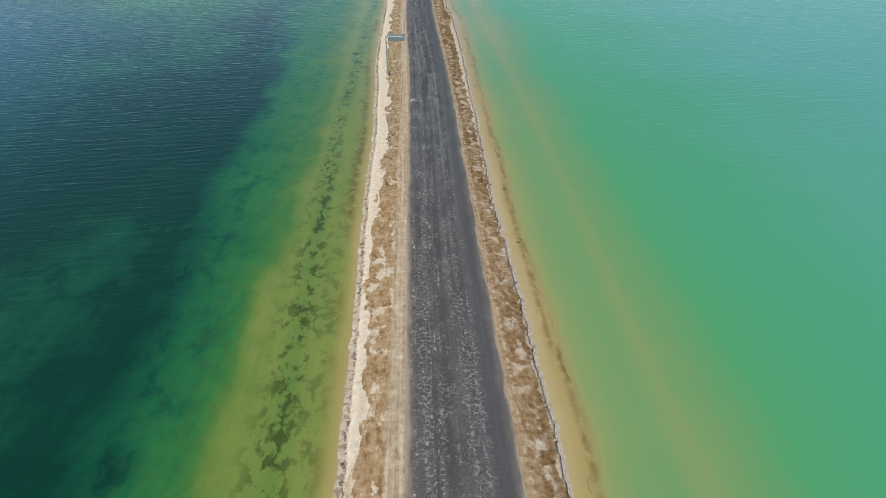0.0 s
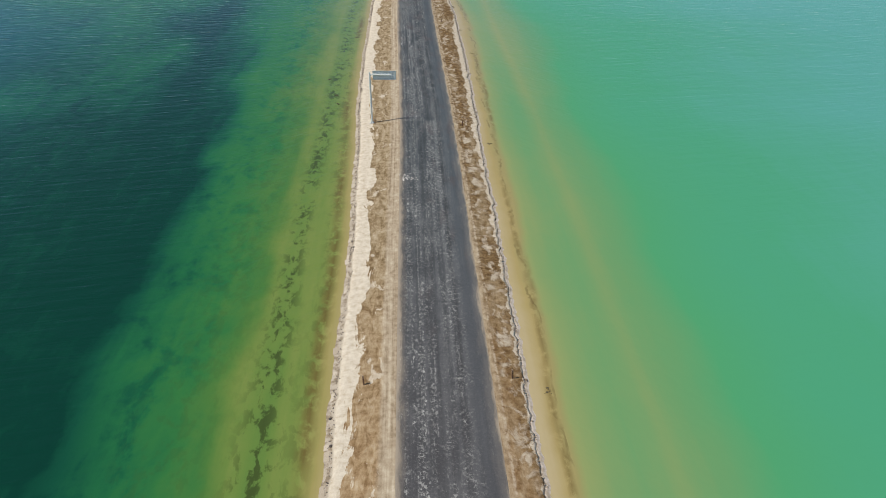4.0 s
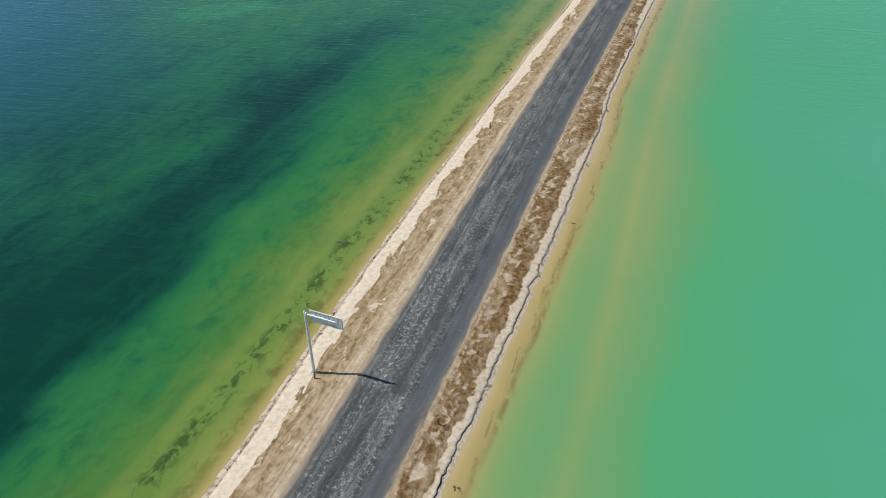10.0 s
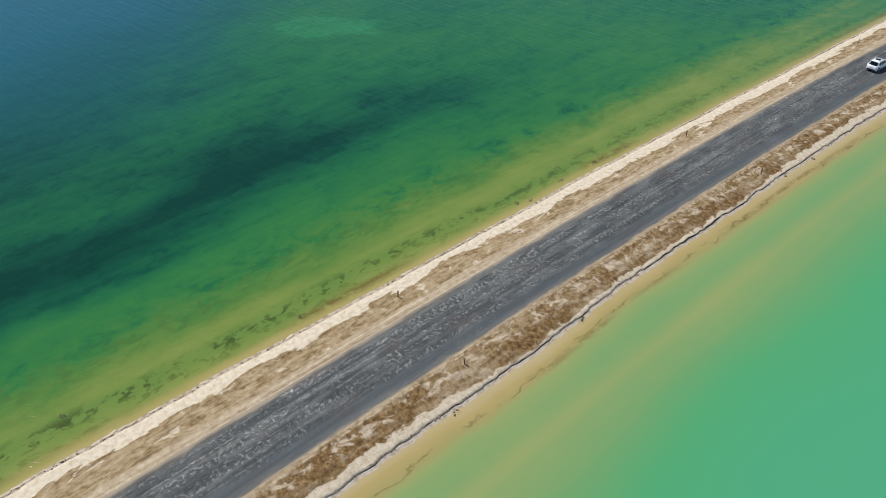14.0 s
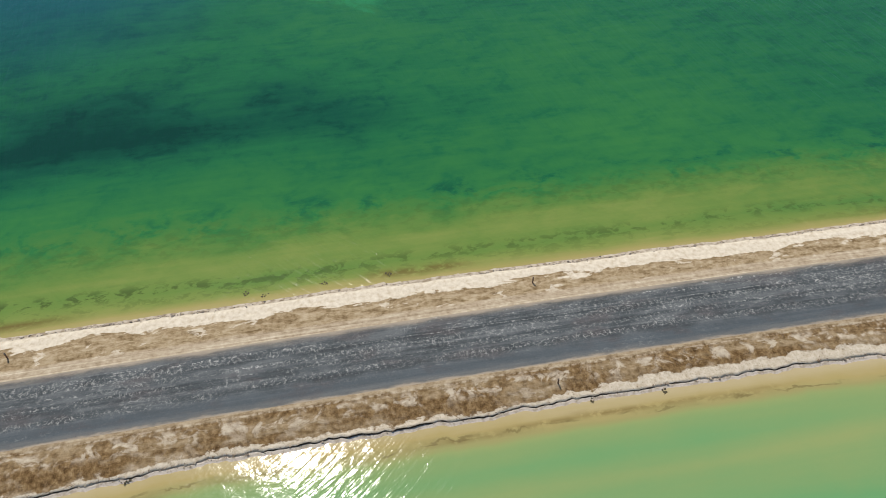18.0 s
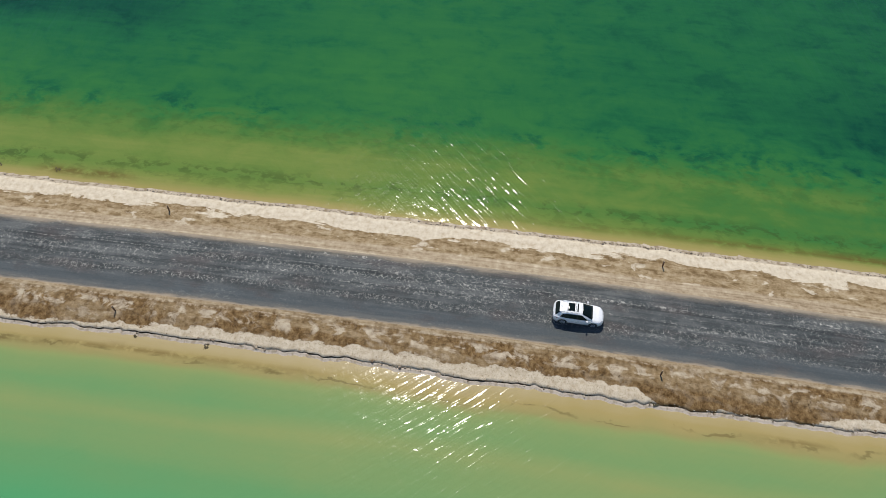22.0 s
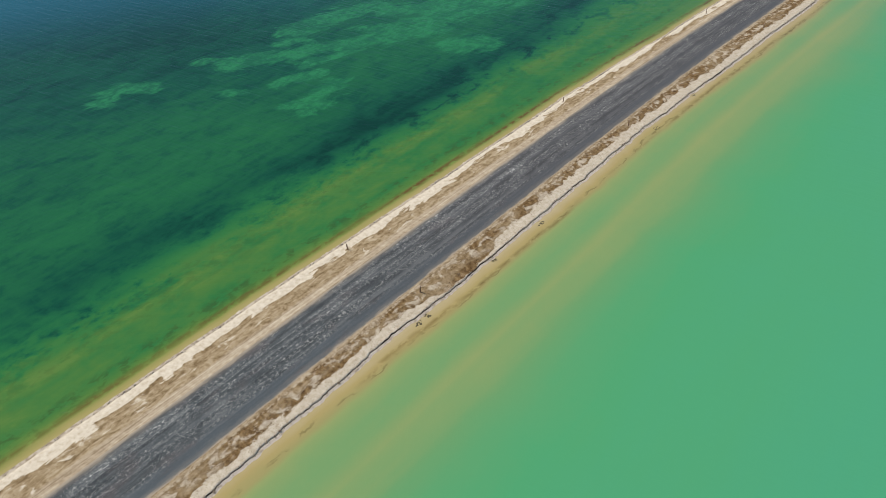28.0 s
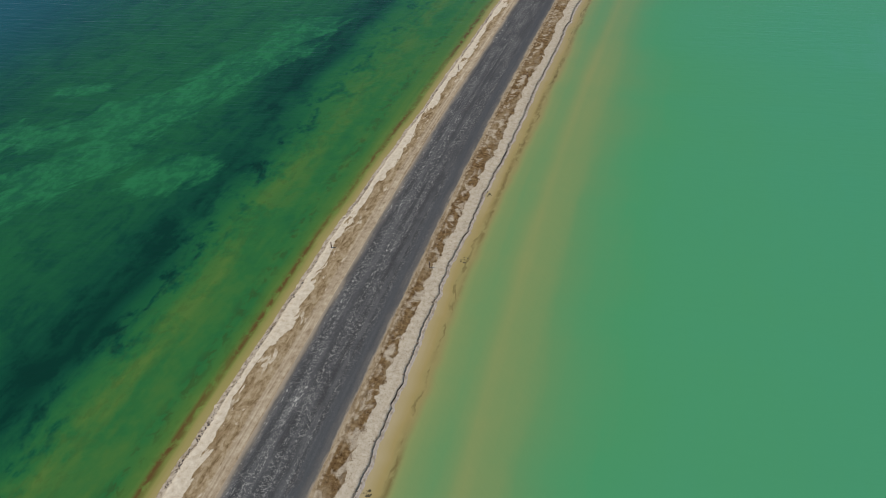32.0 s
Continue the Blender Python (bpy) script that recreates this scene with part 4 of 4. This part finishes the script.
# ---- the sign on its pole ----
def road_sign():
    root = new("road_sign")
    part("pole", tube((0, 0, 0.0), (0, 0, 6.75), 0.135, 0.105, 20), STEEL, root, "grey galvanised steel pole", smooth=False)
    cap = tube((0, 0, 6.75), (0, 0, 6.84), 0.13, 0.11, 20)
    tube((0, 0, 6.84), (0, 0, 6.98), 0.10, 0.03, 16, cap)
    part("pole_cap", cap, STEEL, root)
    part("base_plate", box(0, 0, 0.02, 0.50, 0.50, 0.03, 0.006), STEEL, root)
    part("footing", box(0, 0, -0.12, 0.70, 0.70, 0.20, 0.03), CONCRETE, root, "pale concrete footing block")
    for k in range(4):
        a = k * math.pi / 2 + math.pi / 4
        c, s = math.cos(a), math.sin(a)
        part("gusset", panel((0.10 * c, 0.10 * s, 0.36), (0.28 * c, 0.28 * s, 0.04), (0.27 * c, 0.27 * s, 0.035), (0.09 * c, 0.09 * s, 0.035), (-s, c, 0), 0, 0.014, 2, 2), STEEL, root)
        part("bolt", tube((0.27 * c, 0.27 * s, 0.035), (0.27 * c, 0.27 * s, 0.10), 0.018, n=6), STEEL, root)
    part("arm", tube((0.08, 0, 6.62), (2.80, 0, 6.62), 0.075, 0.06, n=14), STEEL, root, "pale steel arm")
    part("arm_flange", tube((0.11, 0, 6.62), (0.16, 0, 6.62), 0.20, n=16), STEEL, root)
    sheet_x0, sheet_x1, z0, z1 = 0.38, 3.40, 5.92, 7.10
    board = part("sign_board", box((sheet_x0 + sheet_x1) / 2, 0.115, (z0 + z1) / 2, sheet_x1 - sheet_x0, 0.025, z1 - z0, 0.006), SIGN_BACK, root, "grey aluminium sign board seen from its back")
    part("sign_face", box((sheet_x0 + sheet_x1) / 2, 0.132, (z0 + z1) / 2, sheet_x1 - sheet_x0 - 0.08, 0.006, z1 - z0 - 0.08), SIGN_FACE, board)
    for k in range(8):
        x = sheet_x0 + 0.10 + k * (sheet_x1 - sheet_x0 - 0.20) / 7
        part("rib", box(x, 0.085, (z0 + z1) / 2, 0.05, 0.05, z1 - z0 - 0.04, 0.006), STEEL, board, "pale stiffening rib")
    for z in (z0 + 0.02, z1 - 0.02):
        part("edge_frame", box((sheet_x0 + sheet_x1) / 2, 0.085, z, sheet_x1 - sheet_x0, 0.04, 0.04, 0.006), STEEL, board)
    for x in (0.75, 1.6, 2.45):
        part("clamp", box(x, 0.04, 6.62, 0.08, 0.10, 0.18, 0.01), STEEL, root)
    return tagged(root, "grey steel pole with cantilevered road sign seen from behind", "road sign")


SIGN_X, SIGN_Y = -6.3, 0.0
sign = road_sign()
sign.matrix_basis = pose(SIGN_X, SIGN_Y, ground_z(SIGN_X, SIGN_Y) + 0.02, 0, 0, -2)


# ---- marker posts on both banks ----
def marker_post():
    root = new("marker_post")
    bm = box(0, 0, 0.34, 0.11, 0.11, 1.08, 0.012)
    part("shaft", bm, POST_PAINT, root)
    bm = box(0, 0, 0.90, 0.105, 0.105, 0.05, 0.015)
    part("cap", bm, POST_TOP, root, "paler chipped top")
    part("band", box(0, 0, 0.74, 0.118, 0.118, 0.10, 0.006), POST_TOP, root, "faded pale band")
    return tagged(root, "short weathered brown marker post beside the road", "marker post", "marker posts along the road")


POSTS = ((-3.9, -97.5), (-4.62, -50.0), (-5.9, -0.6), (-6.45, 49.8), (-6.6, 99.85), (-6.12, 149.0), (-5.0, 199.4), (-2.75, 247.1), (1.7, 295.0),
         (7.1, -97.9), (6.58, -49.6), (5.72, -1.6), (4.83, 48.94), (5.23, 99.0), (5.36, 148.3), (6.92, 198.9), (9.1, 246.4), (13.2, 294.4))
first_post = marker_post()
lean = random.Random(4)
for k, (x, y) in enumerate(POSTS):
    m = pose(x, y, ground_z(x, y) - 0.03, lean.uniform(-4, 4), lean.uniform(-4, 4), lean.uniform(0, 20))
    if k == 0:
        first_post.matrix_basis = m
    else:
        copy_thing(first_post, m)


# ---- loose stones, clods, wrack and dry scrub ----
def scatter(name, places, shapes, material, label, category):
    """Many small pieces joined into one mesh; places: x, y, z, size, turn, flatness."""
    verts, faces, base = [], [], 0
    for k, (x, y, z, size, turn, flat) in enumerate(places):
        v, f = shapes[k % len(shapes)]
        c, s = math.cos(turn), math.sin(turn)
        w = np.asarray(v) * (size, size, size * flat)
        w = np.stack([w[:, 0] * c - w[:, 1] * s + x, w[:, 0] * s + w[:, 1] * c + y, w[:, 2] + z], 1)
        verts.append(w)
        faces += [tuple(i + base for i in q) for q in f]
        base += len(v)
    me = bpy.data.meshes.new(name)
    me.from_pydata(np.concatenate(verts).tolist(), [], faces)
    me.materials.append(material)
    return tagged(new(name, me), label, category, kind="stuff")


def lumps(count, rough, seed):
    out = []
    rnd = random.Random(seed)
    for _ in range(count):
        bm = bmesh.new()
        bmesh.ops.create_icosphere(bm, subdivisions=1, radius=0.5)
        for v in bm.verts:
            v.co *= 1 + rnd.uniform(-rough, rough)
        bm.verts.index_update()
        out.append(([tuple(v.co) for v in bm.verts], [tuple(v.index for v in f.verts) for f in bm.faces]))
        bm.free()
    return out


def piece_material(name, dark, light, rough=0.9):
    g = Shade(name)
    c = g.mix(g.island(), dark, light)
    k = g.noise(g.obj(), 8.0, 4, 0.7)
    return g.done(g.mix(g.step(k, 0.4, 0.7, 0, 0.4), c, tuple(v * 0.5 for v in dark)), rough, normal=g.bump(k, 0.4, 0.03))


rnd = random.Random(11)
places = []
for _ in range(5200):
    y = rnd.uniform(-115, 320)
    if float(fractal(y, 0, 0.15, 3, 41)) < rnd.uniform(-0.5, 0.5):
        continue
    off = rnd.gauss(-0.06, 0.11)
    x = mid_at(y) + left_at(y) + off
    size = rnd.uniform(0.05, 0.14) * (2.0 if rnd.random() < 0.08 else 1)
    places.append((x, y, ground_z(x, y) + size * 0.15, size, rnd.uniform(0, 6.3), rnd.uniform(0.5, 0.8)))
scatter("shore_stones", places, lumps(8, 0.3, 1), piece_material("dark_stone", (0.07, 0.055, 0.045), (0.24, 0.20, 0.16)), "small dark stones scattered along the pale shore", "stones")

places = []
for _ in range(4200):
    y = rnd.uniform(-115, 320)
    if float(fractal(y, 7, 0.2, 3, 42)) < rnd.uniform(-0.6, 0.6):
        continue
    low = rnd.random() < 0.45
    x = mid_at(y) + right_at(y) + (rnd.uniform(-0.03, 0.10) if low else rnd.uniform(-0.20, -0.02))
    size = rnd.uniform(0.05, 0.16) * (1.9 if rnd.random() < 0.06 else 1)
    places.append((x, y, ground_z(x, y) + size * 0.12, size, rnd.uniform(0, 6.3), rnd.uniform(0.45, 0.8)))
scatter("bank_clods", places, lumps(8, 0.35, 2), piece_material("earth_clod", (0.17, 0.115, 0.07), (0.50, 0.42, 0.31)), "crumbled earth clods along the eroded bank edge", "earth clods")


def tufts(count, blades, seed):
    out = []
    r = random.Random(seed)
    for _ in range(count):
        v, f = [], []
        for _ in range(blades):
            a, lean_, h = r.uniform(0, 6.3), r.uniform(0.2, 0.6), r.uniform(0.5, 1.0)
            bx, by = r.uniform(-0.35, 0.35), r.uniform(-0.35, 0.35)
            px, py = 0.09 * math.cos(a + 1.57), 0.09 * math.sin(a + 1.57)
            n = len(v)
            v += [(bx - px, by - py, 0), (bx + px, by + py, 0), (bx + lean_ * math.cos(a) * 0.8, by + lean_ * math.sin(a) * 0.8, h)]
            f.append((n, n + 1, n + 2))
        out.append((v, f))
    return out


places = []
grain_u = np.random.RandomState(5).uniform(size=(26000, 3))
scrub_y = -112 + 412 * grain_u[:, 0]
scrub_d = 4.2 + grain_u[:, 1] * (np.interp(scrub_y, table_y, table_r) - 4.35)
scrub_n = fractal(scrub_d * 1.2, scrub_y * 0.45, 0.9, 3, 43)
for y, d, dense in zip(scrub_y.tolist(), scrub_d.tolist(), scrub_n.tolist()):
    pale_here = float(np.interp(y, *PALE_R)) - (right_at(y) - d)
    if pale_here > 0.1 and rnd.random() < 0.93:
        continue
    if dense + 0.22 * (d - 5.2) < rnd.uniform(-0.1, 0.45) + (0.35 if y < -45 else 0.0):
        continue
    x = mid_at(y) + d
    places.append((x, y, ground_z(x, y) - 0.02, rnd.uniform(0.08, 0.20), rnd.uniform(0, 6.3), rnd.uniform(0.3, 0.55)))
scatter("dry_scrub", places, tufts(10, 9, 3), piece_material("dry_scrub", (0.105, 0.060, 0.025), (0.30, 0.20, 0.098)), "low dry brown scrub on the bank", "dry scrub")


# crumbs of pale crust dropped on the road
places = []
for y0, d0, n in ((-16.8, -2.7, 24), (-15.9, -2.9, 8), (-17.0, -2.1, 8)):
    for _ in range(n):
        y, d = y0 + rnd.gauss(0, 0.35), d0 + rnd.gauss(0, 0.42)
        x = mid_at(y) + d
        size = rnd.uniform(0.07, 0.22)
        places.append((x, y, ground_z(x, y) + size * 0.04, size, rnd.uniform(0, 6.3), 0.16))
scatter("crust_crumbs", places, lumps(6, 0.3, 7), piece_material("pale_crumb", (0.50, 0.46, 0.40), (0.72, 0.68, 0.60)), "pale crumbs of crust lying on the asphalt", "crumbs")


# clumps of wrack and driftwood lying at the water's edge
def wrack_clump(seed):
    r = random.Random(seed)
    root = new("wrack_clump")
    for _ in range(7):
        x, y, s = r.uniform(-0.3, 0.3), r.uniform(-0.6, 0.6), r.uniform(0.08, 0.2)
        bm = bmesh.new()
        bmesh.ops.create_icosphere(bm, subdivisions=1, radius=s)
        for v in bm.verts:
            v.co = Vector((v.co.x * r.uniform(0.7, 1.3) + x, v.co.y * r.uniform(0.7, 1.3) + y, v.co.z * 0.22 + 0.02))
        part("clod", bm, WRACK, root)
    for _ in range(4):
        x, y, a = r.uniform(-0.4, 0.4), r.uniform(-0.4, 0.4), r.uniform(0, 6.3)
        part("twig", tube((x, y, 0.02), (x + 0.4 * math.cos(a), y + 0.4 * math.sin(a), 0.07), 0.015, 0.008, 6), WRACK, root)
    return tagged(root, "dark brown clump of wrack and mud at the waterline", "wrack", "wrack clumps at the waterline")


WRACK = piece_material("dark_wrack", (0.030, 0.030, 0.014), (0.085, 0.066, 0.032))
CLUMPS = ((7.9, 147.7), (9.7, 205.2), (7.1, 101.7), (7.35, 108.2), (12.6, 249.2), (12.9, 262.5), (8.2, 45.0), (9.1, -6.3), (9.2, -63.8), (9.2, -50.7), (7.6, 62.0), (9.4, 31.0),
          (-10.76, 85.8), (-10.8, 79.1), (-10.3, 73.2), (-10.65, 71.2), (-10.95, 40.8), (-13.8, 18.5), (-12.0, 11.4), (-11.5, 8.1), (9.85, 209.0), (9.55, 196.9), (9.6, 195.4), (11.0, 218.5))
for k, (x, y) in enumerate(CLUMPS):
    clump = wrack_clump(k)
    size = 0.85 if y > 190 else 0.65
    clump.matrix_basis = pose(x, y, max(WATER_Z - 0.02, ground_z(x, y)), 0, 0, 40 * k) @ Matrix.Diagonal((size, size, 1.0, 1))


# ---- cracked salt slabs along the foot of the left bank ----
def slab_mesh(k):
    r = random.Random(50 + k)
    bm = bmesh.new()
    rim = [(0.5, -0.5), (0.5, 0.0), (0.5, 0.5), (-0.15, 0.5), (-0.5, 0.42), (-0.5, -0.1), (-0.46, -0.5)]
    rim = [(x * r.uniform(0.9, 1.0), y * r.uniform(0.94, 1.0)) for x, y in rim]
    n = len(rim)
    low = [bm.verts.new((x * 1.08, y * 1.08, -0.12)) for x, y in rim]
    top = [bm.verts.new((x, y, r.uniform(-0.008, 0.008))) for x, y in rim]
    for i in range(n):
        bm.faces.new((low[i], low[(i + 1) % n], top[(i + 1) % n], top[i]))
    bm.faces.new(top)
    me = bpy.data.meshes.new("crust_slab")
    bm.normal_update()
    bm.to_mesh(me)
    bm.free()
    me.materials.append(SLAB)
    return me


g = Shade("salt_slab")
tone = g.mix(g.random(), (0.40, 0.33, 0.24), (0.56, 0.48, 0.37))
speck = g.noise(g.obj(), 7.0, 5, 0.7)
SLAB = g.done(g.mix(g.step(speck, 0.42, 0.7, 0, 0.5), tone, (0.28, 0.21, 0.13)), 0.9, normal=g.bump(speck, 0.4, 0.03))
slabs = [slab_mesh(k) for k in range(10)]
rnd = random.Random(23)
y = -108.0
for k in range(300):
    length = rnd.uniform(0.45, 1.2)
    y += length + (rnd.uniform(0.2, 4.5) if y > 15 else 0)
    x = mid_at(y) + left_at(y) - 0.26 + rnd.uniform(-0.12, 0.10)
    ob = new("crust_slab", slabs[k % 10])
    ob.parent = ground
    ob.matrix_basis = pose(x, y - length / 2, -0.555 + rnd.uniform(-0.006, 0.01), 0, -13 + rnd.uniform(-4, 4), rnd.uniform(-22, 22) if y > 15 else rnd.uniform(-6, 6)) @ Matrix.Diagonal((rnd.uniform(0.25, 0.5), length - 0.05, 1, 1))
